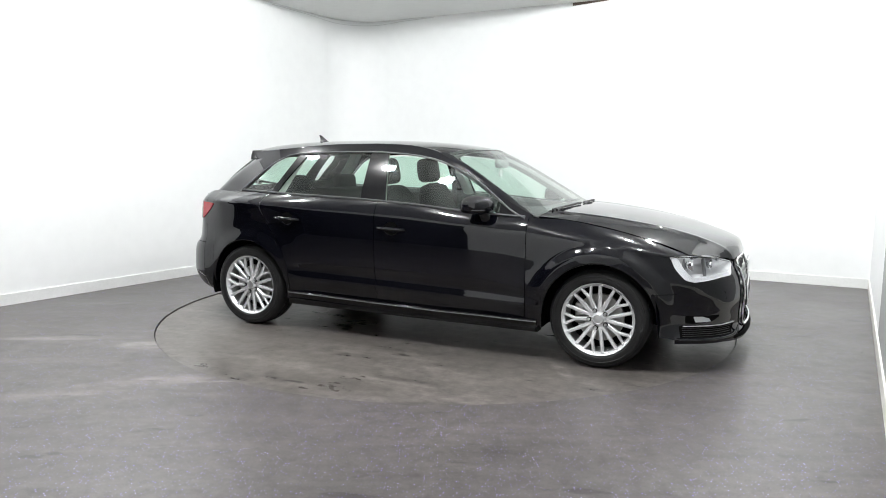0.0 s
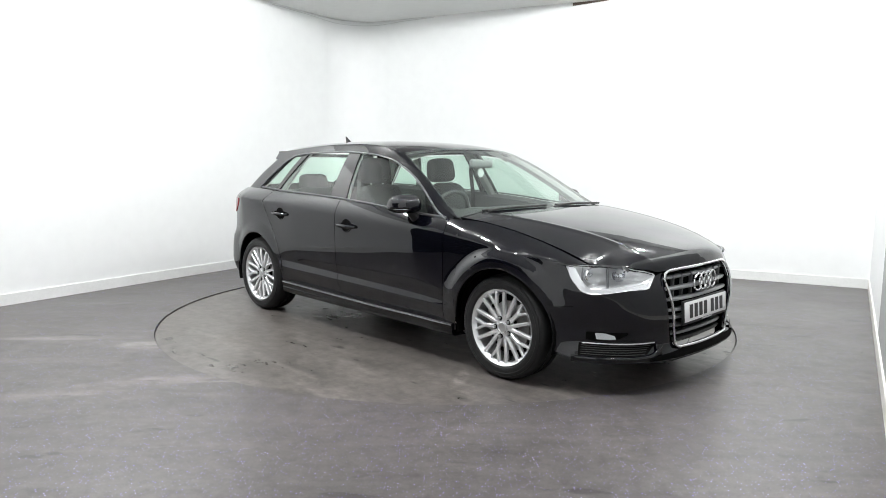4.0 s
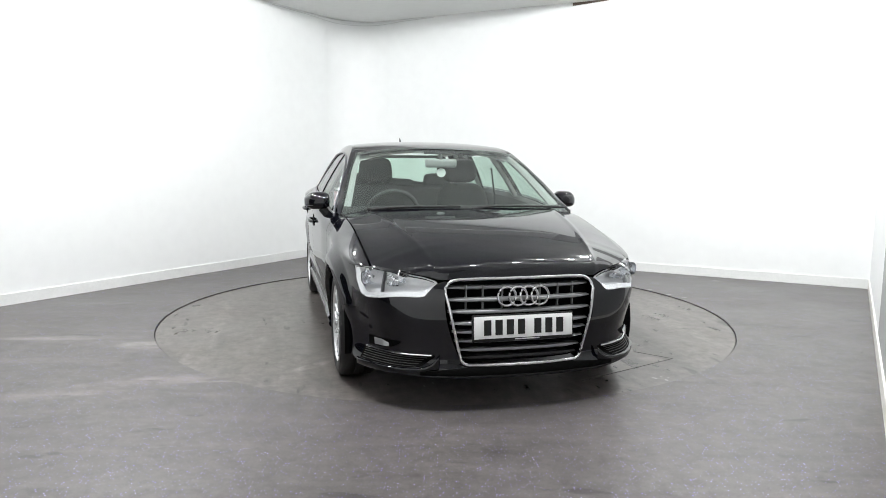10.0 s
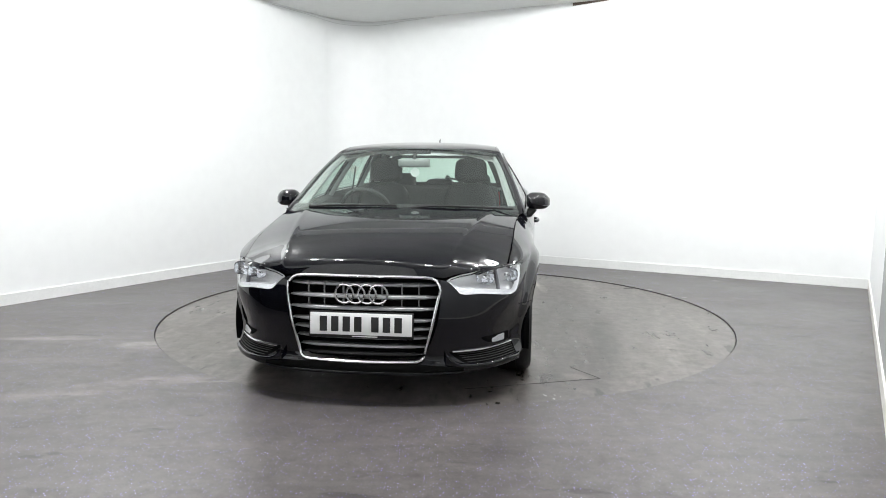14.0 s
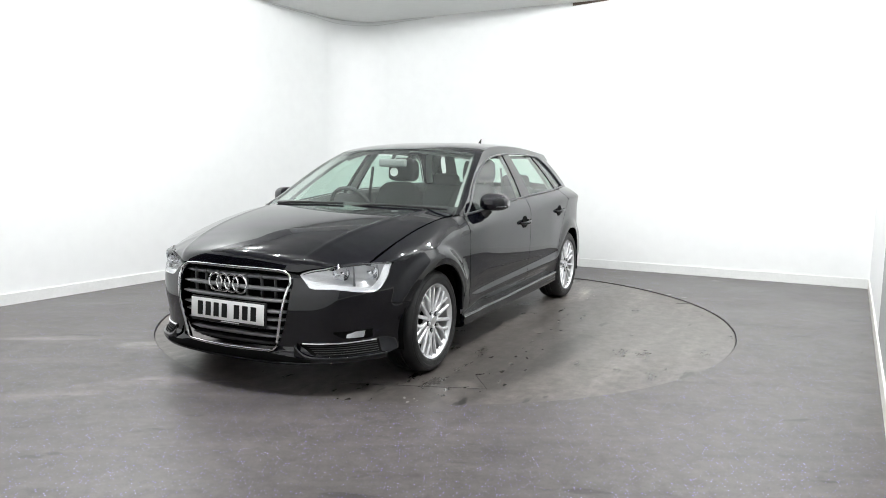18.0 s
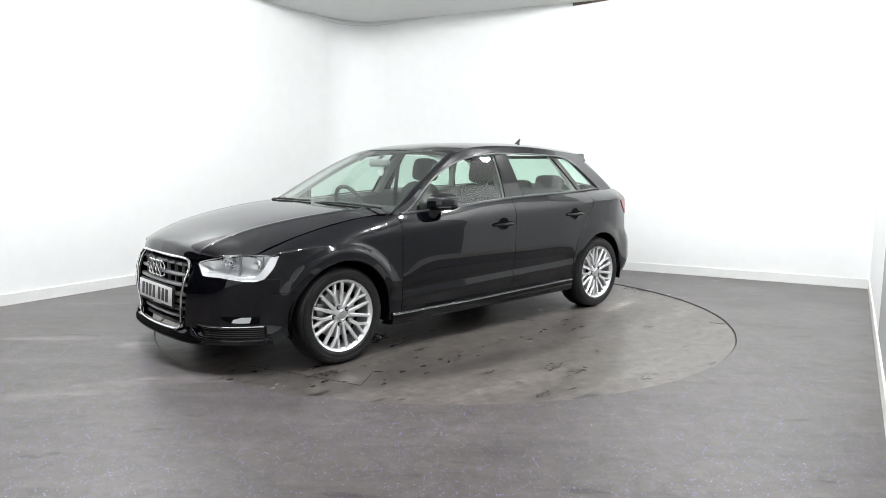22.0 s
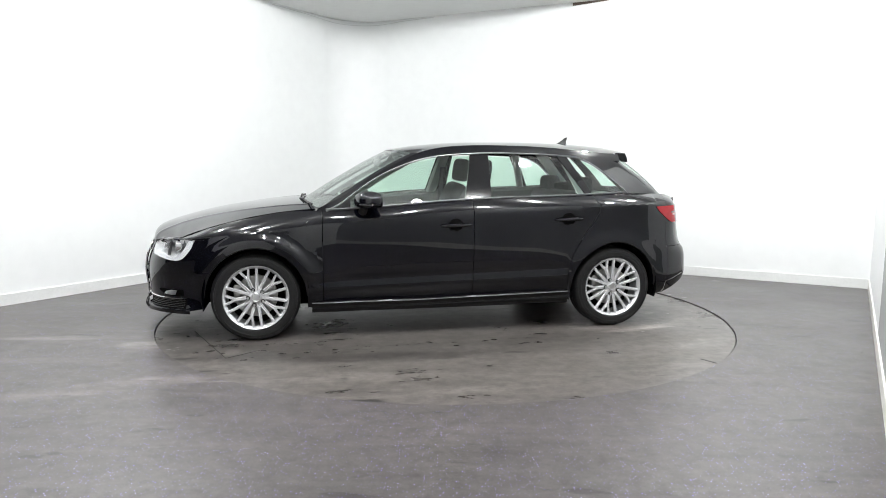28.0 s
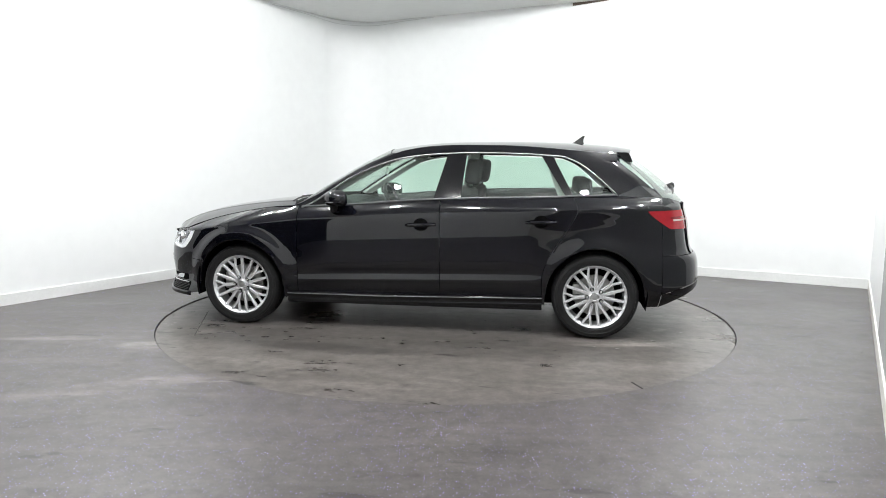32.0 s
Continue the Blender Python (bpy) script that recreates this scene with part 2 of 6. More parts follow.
# ---- floor and turntable ----
def floor_material(name, base, sparkle, stain, seed, rough, wet=0.0, marks=(), gloss=0.15):
    """Speckled safety vinyl: tone patches, pale wipe marks, dark scuffs and fine bright chips."""
    m = material(name, base, rough)
    nt = m.node_tree
    b = nt.nodes["Principled BSDF"]
    b.inputs["Specular IOR Level"].default_value = gloss
    tc = nt.nodes.new("ShaderNodeTexCoord")

    def tex(kind, scale, stretch=(1, 1, 1), shift=0.0, **kw):
        mp = nt.nodes.new("ShaderNodeMapping")
        mp.inputs["Scale"].default_value = stretch
        mp.inputs["Location"].default_value = (seed + shift, seed * 0.7, 0)
        mp.inputs["Rotation"].default_value = (0, 0, kw.pop("turn", 0.0))
        nt.links.new(tc.outputs["Object"], mp.inputs[0])
        n = nt.nodes.new(kind)
        n.inputs["Scale"].default_value = scale
        for k, v in kw.items():
            n.inputs[k].default_value = v
        nt.links.new(mp.outputs[0], n.inputs["Vector"])
        return n

    def ramp(src, lo, hi, to0, to1):
        r = nt.nodes.new("ShaderNodeMapRange")
        r.inputs[1].default_value, r.inputs[2].default_value, r.inputs[3].default_value, r.inputs[4].default_value = lo, hi, to0, to1
        nt.links.new(src, r.inputs[0])
        return r.outputs[0]

    def math_node(op, p, q):
        n = nt.nodes.new("ShaderNodeMath")
        n.operation = op
        for k, v in enumerate((p, q)):
            if isinstance(v, (int, float)):
                n.inputs[k].default_value = v
            else:
                nt.links.new(v, n.inputs[k])
        return n.outputs[0]

    patch = tex("ShaderNodeTexNoise", 0.9, Detail=5.0, Roughness=0.6)
    fine = tex("ShaderNodeTexNoise", 160.0, Detail=2.0)
    wipe = tex("ShaderNodeTexNoise", 2.2, (0.35, 2.2, 1), 3.0, turn=0.35, Detail=6.0, Roughness=0.65)
    scuff = tex("ShaderNodeTexNoise", 3.4, (0.6, 1.7, 1), 9.0, turn=1.2, Detail=8.0, Roughness=0.7)
    tone = ramp(patch.outputs[0], 0.3, 0.7, 0.88, 1.12)
    tone = math_node("MULTIPLY", tone, ramp(fine.outputs[0], 0.3, 0.7, 0.86, 1.14))
    tone = math_node("MULTIPLY", tone, ramp(wipe.outputs[0], 0.52, 0.75, 1.0, 1.0 + stain))
    tone = math_node("MULTIPLY", tone, ramp(scuff.outputs[0], 0.53, 0.70, 1.0, 1.0 - 0.9 * stain))
    mottle = tex("ShaderNodeTexNoise", 11.0, shift=4.0, Detail=9.0, Roughness=0.72)
    tone = math_node("MULTIPLY", tone, ramp(mottle.outputs[0], 0.34, 0.66, 1.0 - 0.6 * stain, 1.0 + 0.6 * stain))
    spots = tex("ShaderNodeTexNoise", 5.0, (0.5, 1.6, 1), 14.0, turn=0.9, Detail=4.0)
    tone = math_node("MULTIPLY", tone, ramp(spots.outputs[0], 0.66, 0.70, 1.0, 1.0 - 1.1 * stain))
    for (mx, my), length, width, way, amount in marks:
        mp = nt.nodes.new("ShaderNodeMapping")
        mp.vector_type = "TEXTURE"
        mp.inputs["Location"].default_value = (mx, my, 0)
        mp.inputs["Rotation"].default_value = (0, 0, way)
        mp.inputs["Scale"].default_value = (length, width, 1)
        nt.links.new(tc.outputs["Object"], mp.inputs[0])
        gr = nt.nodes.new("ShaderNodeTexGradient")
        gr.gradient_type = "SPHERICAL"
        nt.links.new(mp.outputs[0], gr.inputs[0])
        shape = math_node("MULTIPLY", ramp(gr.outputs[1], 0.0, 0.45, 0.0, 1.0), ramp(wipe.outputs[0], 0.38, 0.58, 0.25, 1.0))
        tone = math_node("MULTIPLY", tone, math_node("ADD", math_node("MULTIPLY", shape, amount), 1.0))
    chips = tex("ShaderNodeTexVoronoi", 80.0)
    near = ramp(chips.outputs["Distance"], 0.17, 0.25, 1.0, 0.0)
    sep = nt.nodes.new("ShaderNodeSeparateColor")
    nt.links.new(chips.outputs["Color"], sep.inputs[0])
    pick = ramp(sep.outputs[0], 0.50, 0.90, 0.0, 1.0)
    chip = math_node("MULTIPLY", near, pick)
    sc = nt.nodes.new("ShaderNodeVectorMath")
    sc.operation = "SCALE"
    sc.inputs[0].default_value = base
    nt.links.new(tone, sc.inputs["Scale"])
    mix = nt.nodes.new("ShaderNodeMix")
    mix.data_type = "RGBA"
    tint = nt.nodes.new("ShaderNodeMix")
    tint.data_type = "RGBA"
    tint.inputs["A"].default_value = (0.56, 0.52, 0.92, 1)
    tint.inputs["B"].default_value = (0.24, 0.17, 0.92, 1)
    nt.links.new(sep.outputs[1], tint.inputs["Factor"])
    nt.links.new(tint.outputs["Result"], mix.inputs["B"])
    nt.links.new(math_node("MULTIPLY", chip, sparkle), mix.inputs["Factor"])
    nt.links.new(sc.outputs[0], mix.inputs["A"])
    nt.links.new(mix.outputs["Result"], b.inputs["Base Color"])
    rg = ramp(patch.outputs[0], 0.3, 0.7, rough - 0.07, rough + 0.07)
    rg = math_node("SUBTRACT", rg, ramp(scuff.outputs[0], 0.56, 0.70, 0.0, wet))
    nt.links.new(rg, b.inputs["Roughness"])
    bp = nt.nodes.new("ShaderNodeBump")
    bp.inputs["Strength"].default_value = 0.12
    bp.inputs["Distance"].default_value = 0.001
    nt.links.new(fine.outputs[0], bp.inputs["Height"])
    nt.links.new(bp.outputs[0], b.inputs["Normal"])
    return m


# pale dried wipe marks on the floor: middle, half length, half width, direction, strength
MARKS = [((-2.55, -0.95), 0.62, 0.08, 0.10, 0.75), ((-2.00, -1.13), 0.22, 0.13, 0.0, 1.0), ((-1.85, -2.00), 0.80, 0.13, 0.40, 0.7),
         ((-1.05, -1.86), 0.55, 0.02, 0.12, 0.7), ((-2.6, -2.9), 0.5, 0.05, 0.3, 0.4)]
FLOOR = floor_material("speckled_grey_vinyl", (0.0895, 0.0815, 0.0780), 0.85, 0.40, 2.0, 0.36, marks=MARKS, gloss=0.36)
# on the deck: darker bands along the car's flanks and pale dried drips behind the wheels
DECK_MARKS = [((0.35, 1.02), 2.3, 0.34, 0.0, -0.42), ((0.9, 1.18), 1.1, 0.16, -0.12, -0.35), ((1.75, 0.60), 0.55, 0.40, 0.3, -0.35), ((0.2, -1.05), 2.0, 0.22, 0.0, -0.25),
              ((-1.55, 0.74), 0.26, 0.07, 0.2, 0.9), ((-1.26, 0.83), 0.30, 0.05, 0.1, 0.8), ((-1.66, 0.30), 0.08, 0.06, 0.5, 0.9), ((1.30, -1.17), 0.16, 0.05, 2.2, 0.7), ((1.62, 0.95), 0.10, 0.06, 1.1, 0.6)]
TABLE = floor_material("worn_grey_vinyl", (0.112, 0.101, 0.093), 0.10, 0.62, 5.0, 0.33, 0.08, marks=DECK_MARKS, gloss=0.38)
# floor sheet with the round pit cut out
N = 128
# the deck lies a finger's width below the floor, with a narrow gap round it
circle = [Vector(((DISC_R + 0.005) * math.cos(2 * math.pi * i / N), (DISC_R + 0.005) * math.sin(2 * math.pi * i / N), 0)) for i in range(N)]
lo_a, hi_a, lo_b, hi_b = -0.25, WIDTH + 0.15, -0.15, DEPTH + 0.25
rect = [room(lo_a, lo_b), room(hi_a, lo_b), room(hi_a, hi_b), room(lo_a, hi_b)]


def to_rect(d):
    """Where the ray from the middle along d leaves the room's outline."""
    best = 1e9
    for i in range(4):
        p, q = rect[i], rect[(i + 1) % 4]
        e = q - p
        det = d.x * -e.y + e.x * d.y
        if abs(det) < 1e-9:
            continue
        k = (p.x * -e.y + e.x * p.y) / det
        m = (d.x * p.y - d.y * p.x) / det
        if k > 0 and -1e-6 <= m <= 1 + 1e-6:
            best = min(best, k)
    return d * best


outer = [to_rect(c) for c in circle]
for corner in rect:
    i = min(range(N), key=lambda k: (outer[k] - corner).length)
    outer[i] = corner
tagged(plan_mesh("floor", outer, circle, -0.12, FLOOR_Z, FLOOR), "grey speckled safety vinyl floor with pale wipe marks", "floor", kind="structure")
pit = plan_mesh("floor_pit", [c * 1.06 for c in circle], [c * 0.02 for c in circle], -0.16, -0.125, DARK_GAP)
tagged(pit, "dark pit under the turntable", "pit", kind="structure")
table = new("turntable")
tagged(table, "round flush turntable covered in worn scuffed grey vinyl", "turntable")
vs, fs = [(0, 0, 0)], []
for r, z in ((DISC_R * 0.5, 0), (DISC_R - 0.004, 0), (DISC_R, -0.004), (DISC_R, -0.10)):
    vs += [(r * math.cos(2 * math.pi * i / N), r * math.sin(2 * math.pi * i / N), z) for i in range(N)]
fs += [(0, 1 + i, 1 + (i + 1) % N) for i in range(N)]
for k in range(3):
    fs += [(1 + k * N + i, 1 + (k + 1) * N + i, 1 + (k + 1) * N + (i + 1) % N, 1 + k * N + (i + 1) % N) for i in range(N)]
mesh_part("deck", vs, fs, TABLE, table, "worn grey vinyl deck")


GROOVE = material("dirty_groove", (0.022, 0.020, 0.018), 0.6, noise_scale=9, noise_amount=0.4)


def seam(p, q, w):
    d = (Vector(q) - Vector(p)).normalized()
    n = Vector((-d.y, d.x)) * w / 2
    a, b = Vector(p), Vector(q)
    vs = [(*(a - n), 0.0022), (*(b - n), 0.0022), (*(b + n), 0.0022), (*(a + n), 0.0022), (*(a - n * 2), 0), (*(b - n * 2), 0), (*(b + n * 2), 0), (*(a + n * 2), 0)]
    mesh_part("seam", vs, [(0, 1, 2, 3), (0, 1, 5, 4), (1, 2, 6, 5), (2, 3, 7, 6), (3, 0, 4, 7)], GROOVE, table, "dark welded vinyl seam", smooth=False)


seam((1.93, 0.32), (1.64, 1.085), 0.0030)
seam((1.64, 1.085), (1.44, 0.93), 0.0025)
seam((-1.33, 1.63), (-1.375, 1.735), 0.007)

# ---- lamps: an arc of round domed downlights on the ceiling round the near half of the turntable ----
def ceiling_lamp():
    lamp = new("ceiling_light")
    tagged(lamp, "round bright white domed downlight on the ceiling board", "lamp", "ceiling lamps")
    n = 24

    def ring(r, z):
        return [(r * math.cos(2 * math.pi * i / n), r * math.sin(2 * math.pi * i / n), z) for i in range(n)]

    vs, fs = [], []
    for r, z in ((0.100, 0.0), (0.100, -0.010), (0.096, -0.014), (0.087, -0.014), (0.086, -0.006)):
        vs += ring(r, z)
    for k in range(4):
        fs += [(k * n + i, k * n + (i + 1) % n, (k + 1) * n + (i + 1) % n, (k + 1) * n + i) for i in range(n)]
    mesh_part("bezel", vs, fs, LAMP_RIM, lamp, "slim grey metal ring")
    vs, fs = [], []
    for w in (0.0, 0.3, 0.6, 0.9, 1.2, 1.45):
        vs += ring(0.085 * math.cos(w), -0.012 - 0.075 * math.sin(w))
    for k in range(5):
        fs += [(k * n + i, k * n + (i + 1) % n, (k + 1) * n + (i + 1) % n, (k + 1) * n + i) for i in range(n)]
    fs.append(tuple(5 * n + i for i in range(n)))
    mesh_part("diffuser", vs, fs, LAMP_GLOW, lamp, "glowing white domed diffuser")
    return lamp


# first, last and the middle two are added to fill the arc
SPOTS = [(-2.70, 0.75), (-2.94, -0.23), (-2.12, -1.18), (-1.56, -2.10), (-0.60, -2.68), (0.45, -2.80), (1.43, -2.50), (1.65, -1.01), (2.43, -0.25), (2.70, 0.70)]
first = ceiling_lamp()
for k, (x, y) in enumerate(SPOTS):
    place = Matrix.Translation((x, y, UPPER - 0.001))
    if k:
        copy_thing(first, place)
    else:
        first.matrix_basis = place


# ---- car materials ----
PAINT = material("black_car_paint", (0.0018, 0.0020, 0.0042), 0.02, spec=0.6, noise_scale=40, noise_amount=0.2)
SKIRT_BLACK = material("black_skirt_paint", (0.002, 0.002, 0.003), 0.03, spec=0.5, noise_scale=30, noise_amount=0.2)
GLOSS_TRIM = material("gloss_black_trim", (0.004, 0.004, 0.005), 0.05, spec=0.5)
PLASTIC = material("black_plastic", (0.012, 0.012, 0.0125), 0.45, spec=0.4, noise_scale=25, noise_amount=0.2, bump=0.3, bump_scale=500)
RUBBER = material("tyre_rubber", (0.011, 0.011, 0.0115), 0.5, spec=0.35, noise_scale=12, noise_amount=0.3, bump=0.3, bump_scale=300, rough_var=0.1)
CHROME = material("chrome", (0.80, 0.805, 0.815), 0.09, metal=1.0)
SATIN = material("satin_aluminium", (0.60, 0.61, 0.62), 0.40, metal=1.0)
DARK_TRIM = material("anthracite_window_trim", (0.17, 0.173, 0.18), 0.28, metal=0.6, spec=0.5)
ALLOY = material("silver_alloy", (0.84, 0.85, 0.865), 0.27, metal=0.6, coat=0.2, noise_scale=2, noise_amount=0.03)
BARREL = material("wheel_barrel", (0.35, 0.355, 0.36), 0.45, metal=0.4, noise_scale=10, noise_amount=0.15)
STEEL = material("brake_steel", (0.40, 0.395, 0.385), 0.4, metal=1.0, noise_scale=30, noise_amount=0.3)
LAMP_REFLECT = material("lamp_reflector", (0.86, 0.87, 0.89), 0.1, metal=1.0)
LAMP_HOUSING = material("lamp_housing_silver", (0.86, 0.865, 0.875), 0.20, metal=0.35)
RED_LENS = material("red_lens", (0.36, 0.010, 0.018), 0.12, spec=0.5, noise_scale=30, noise_amount=0.15)
RED_DEEP = material("deep_red_lens", (0.18, 0.006, 0.010), 0.15, coat=0.5)
CLEAR_STRIP = material("clear_lamp_strip", (0.55, 0.32, 0.32), 0.15, spec=0.3)
CLOTH = material("dark_seat_cloth", (0.035, 0.035, 0.037), 0.9, noise_scale=30, noise_amount=0.3, bump=0.5, bump_scale=900)
DASH = material("dark_dashboard", (0.035, 0.035, 0.036), 0.6, noise_scale=20, noise_amount=0.2, bump=0.3, bump_scale=700)
DOOR_CARD = material("grey_door_lining", (0.12, 0.12, 0.122), 0.7, noise_scale=20, noise_amount=0.15, bump=0.3, bump_scale=600)
HEADLINER = material("grey_headliner", (0.50, 0.50, 0.49), 0.9, noise_scale=30, noise_amount=0.08)
PILLAR_DARK = material("grey_inner_pillar", (0.48, 0.485, 0.47), 0.8, noise_scale=30, noise_amount=0.06)
PILLAR_TRIM = material("grey_pillar_trim", (0.34, 0.35, 0.34), 0.75, noise_scale=30, noise_amount=0.06)
MIRROR_GREY = material("grey_mirror_back", (0.30, 0.30, 0.30), 0.4, noise_scale=20, noise_amount=0.06)
PLATE = material("plate_white", (0.92, 0.925, 0.92), 0.3, coat=0.4)
PLATE_INK = material("plate_black", (0.01, 0.01, 0.01), 0.4)
DRL = material("frosted_light_guide", (0.88, 0.89, 0.90), 0.3, spec=0.3)
BELT_CLOTH = material("seat_belt_webbing", (0.05, 0.05, 0.05), 0.8)


def glass_material(name, tint, mirror_rough=0.0, haze=0.0):
    """Thin tinted pane: lets light straight through, with a sharp reflection by Fresnel."""
    m = bpy.data.materials.new(name)
    m.use_nodes = True
    nt = m.node_tree
    nt.nodes.clear()
    out = nt.nodes.new("ShaderNodeOutputMaterial")
    tr = nt.nodes.new("ShaderNodeBsdfTransparent")
    tr.inputs[0].default_value = (*tint, 1)
    gl = nt.nodes.new("ShaderNodeBsdfGlossy")
    gl.inputs["Roughness"].default_value = mirror_rough
    lw = nt.nodes.new("ShaderNodeLayerWeight")
    lw.inputs[0].default_value = 0.5
    pw = nt.nodes.new("ShaderNodeMath")
    pw.operation = "POWER"
    pw.inputs[1].default_value = 4.5
    nt.links.new(lw.outputs["Facing"], pw.inputs[0])
    fr = nt.nodes.new("ShaderNodeMapRange")
    fr.inputs[3].default_value, fr.inputs[4].default_value = 0.065, 0.95
    nt.links.new(pw.outputs[0], fr.inputs[0])
    mx = nt.nodes.new("ShaderNodeMixShader")
    nt.links.new(fr.outputs[0], mx.inputs[0])
    nt.links.new(tr.outputs[0], mx.inputs[1])
    nt.links.new(gl.outputs[0], mx.inputs[2])
    # pale diffuse colour mixed in, imitating the veil of light on the glass
    if haze:
        df = nt.nodes.new("ShaderNodeBsdfDiffuse")
        df.inputs[0].default_value = (0.62, 0.68, 0.66, 1)
        m2 = nt.nodes.new("ShaderNodeMixShader")
        m2.inputs[0].default_value = haze
        nt.links.new(mx.outputs[0], m2.inputs[1])
        nt.links.new(df.outputs[0], m2.inputs[2])
        nt.links.new(m2.outputs[0], out.inputs[0])
    else:
        nt.links.new(mx.outputs[0], out.inputs[0])
    return m


GLASS = glass_material("green_tinted_glass", (0.76, 0.91, 0.83), haze=0.012)
WSCREEN = glass_material("windscreen_glass", (0.78, 0.90, 0.84), haze=0.035)
CLEAR = glass_material("clear_lens", (0.95, 0.96, 0.97))

# ---- the car's form: x ahead, y to its left, z up, from the middle of the wheelbase on the ground ----
AXLE, HUB_Z, TYRE_R = 1.3185, 0.302, 0.305
ARCH_R = 0.350
car = new("car")
tagged(car, "glossy black five-door hatchback car parked on a round turntable", "car")

# the outline seen from above, from the middle of the nose round the left flank to the middle of the tail
PLAN = [(2.152, 0.0), (2.144, 0.20), (2.108, 0.42), (2.000, 0.64), (1.812, 0.782), (1.57, 0.862), (1.30, 0.888), (0.95, 0.884),
        (0.30, 0.888), (-0.40, 0.892), (-1.00, 0.892), (-1.32, 0.888), (-1.60, 0.866), (-1.83, 0.812), (-2.010, 0.675), (-2.092, 0.40), (-2.115, 0.0)]


def smooth_path(pts, n):
    """Catmull-Rom through the points, mirrored at both ends across y = 0; n steps a span."""
    p = np.array([(pts[1][0], -pts[1][1])] + list(pts) + [(pts[-2][0], -pts[-2][1])], float)
    out = []
    for i in range(1, len(p) - 2):
        for t in np.linspace(0, 1, n, endpoint=False):
            a, b, c, d = p[i - 1], p[i], p[i + 1], p[i + 2]
            l1, l2, l3 = (np.linalg.norm(b - a), np.linalg.norm(c - b), np.linalg.norm(d - c))
            m1 = (c - a) / (l1 + l2) * l2
            m2 = (d - b) / (l2 + l3) * l2
            out.append((2 * t ** 3 - 3 * t * t + 1) * b + (t ** 3 - 2 * t * t + t) * m1 + (3 * t * t - 2 * t ** 3) * c + (t ** 3 - t * t) * m2)
    out.append(p[-2])
    return np.array(out)


PL = smooth_path(PLAN, 24)
PS = np.r_[0, np.cumsum(np.linalg.norm(np.diff(PL, axis=0), axis=1))]
PS /= PS[-1]
PT = np.gradient(PL, axis=0)
PN = np.stack([-PT[:, 1], PT[:, 0]], 1)
PN /= np.linalg.norm(PN, axis=1)[:, None]
PN *= np.sign((PN * (PL - np.array([0.0, 0.0]))).sum(1))[:, None]


def s_x(x):
    """Place along the outline at which it is x metres ahead."""
    return np.interp(-np.asarray(x, float), -PL[:, 0], PS)


def s_front(y):
    k = len(PS) // 3
    return np.interp(y, PL[:k, 1], PS[:k])


def s_rear(y):
    k = 2 * len(PS) // 3
    return np.interp(-np.asarray(y, float), -PL[k:, 1], PS[k:])


# height of the shoulder crease, and the upper edge of the flank (side of the bonnet, then the window sill)
SHOULDER = [(2.2, 0.660), (1.70, 0.712), (1.26, 0.758), (0.85, 0.798), (0.25, 0.837), (-0.48, 0.880), (-1.17, 0.913), (-1.65, 0.928), (-2.1, 0.925)]
TOP_Z = [(1.82, 0.711), (1.75, 0.735), (1.55, 0.800), (1.30, 0.856), (1.05, 0.893), (0.80, 0.900), (0.42, 0.922), (0.0, 0.957), (-0.40, 0.977), (-1.02, 0.995), (-1.45, 1.010), (-1.75, 1.005), (-2.0, 0.962)]
TOP_Y = [(1.82, 0.722), (1.75, 0.728), (1.55, 0.742), (1.30, 0.750), (1.05, 0.766), (0.80, 0.815), (0.0, 0.832), (-0.60, 0.822), (-1.00, 0.800), (-1.46, 0.738), (-1.75, 0.690), (-2.0, 0.600)]
# how far the skin lies inside the outline, against height as a share of the shoulder's
NOSE_IN = [(0.0, 0.12), (0.24, 0.03), (0.27, 0.012), (0.30, 0.004), (0.335, 0.010), (0.39, 0.034), (0.48, 0.032), (0.68, 0.020), (0.80, 0.028), (0.92, 0.055), (1.0, 0.085), (1.1, 0.12)]
SIDE_IN = [(0.0, 0.08), (0.22, 0.045), (0.30, 0.060), (0.38, 0.044), (0.438, 0.020), (0.448, 0.019), (0.495, 0.028), (0.51, 0.029), (0.545, 0.020), (0.59, 0.0125), (0.65, 0.008), (0.73, 0.005), (0.85, 0.003), (0.96, 0.003), (1.0, 0.006)]
FARCH_IN = [(0.0, 0.04), (0.22, 0.026), (0.40, 0.012), (0.55, 0.012), (0.74, 0.022), (0.85, 0.023), (0.91, 0.023), (0.955, 0.024), (0.985, 0.024), (1.0, 0.024)]
RARCH_IN = [(0.0, 0.04), (0.22, 0.035), (0.40, 0.026), (0.55, 0.018), (0.68, 0.016), (0.76, 0.017), (0.84, 0.016), (0.92, 0.011), (0.975, 0.006), (1.0, 0.004)]
TAIL_IN = [(0.0, 0.22), (0.20, 0.13), (0.27, 0.06), (0.36, 0.015), (0.42, 0.0), (0.56, 0.006), (0.62, 0.020), (0.67, 0.060), (0.80, 0.085), (0.90, 0.10), (1.0, 0.125)]
CORNER_IN = [(0.0, 0.16), (0.20, 0.10), (0.30, 0.03), (0.42, 0.0), (0.56, 0.004), (0.63, 0.012), (0.70, 0.032), (0.85, 0.038), (1.0, 0.045)]
FCORNER_IN = [(0.0, 0.12), (0.22, 0.045), (0.26, 0.016), (0.295, 0.006), (0.36, 0.032), (0.42, 0.048), (0.50, 0.047), (0.60, 0.034), (0.70, 0.018), (0.80, 0.010), (0.90, 0.018), (1.0, 0.035)]


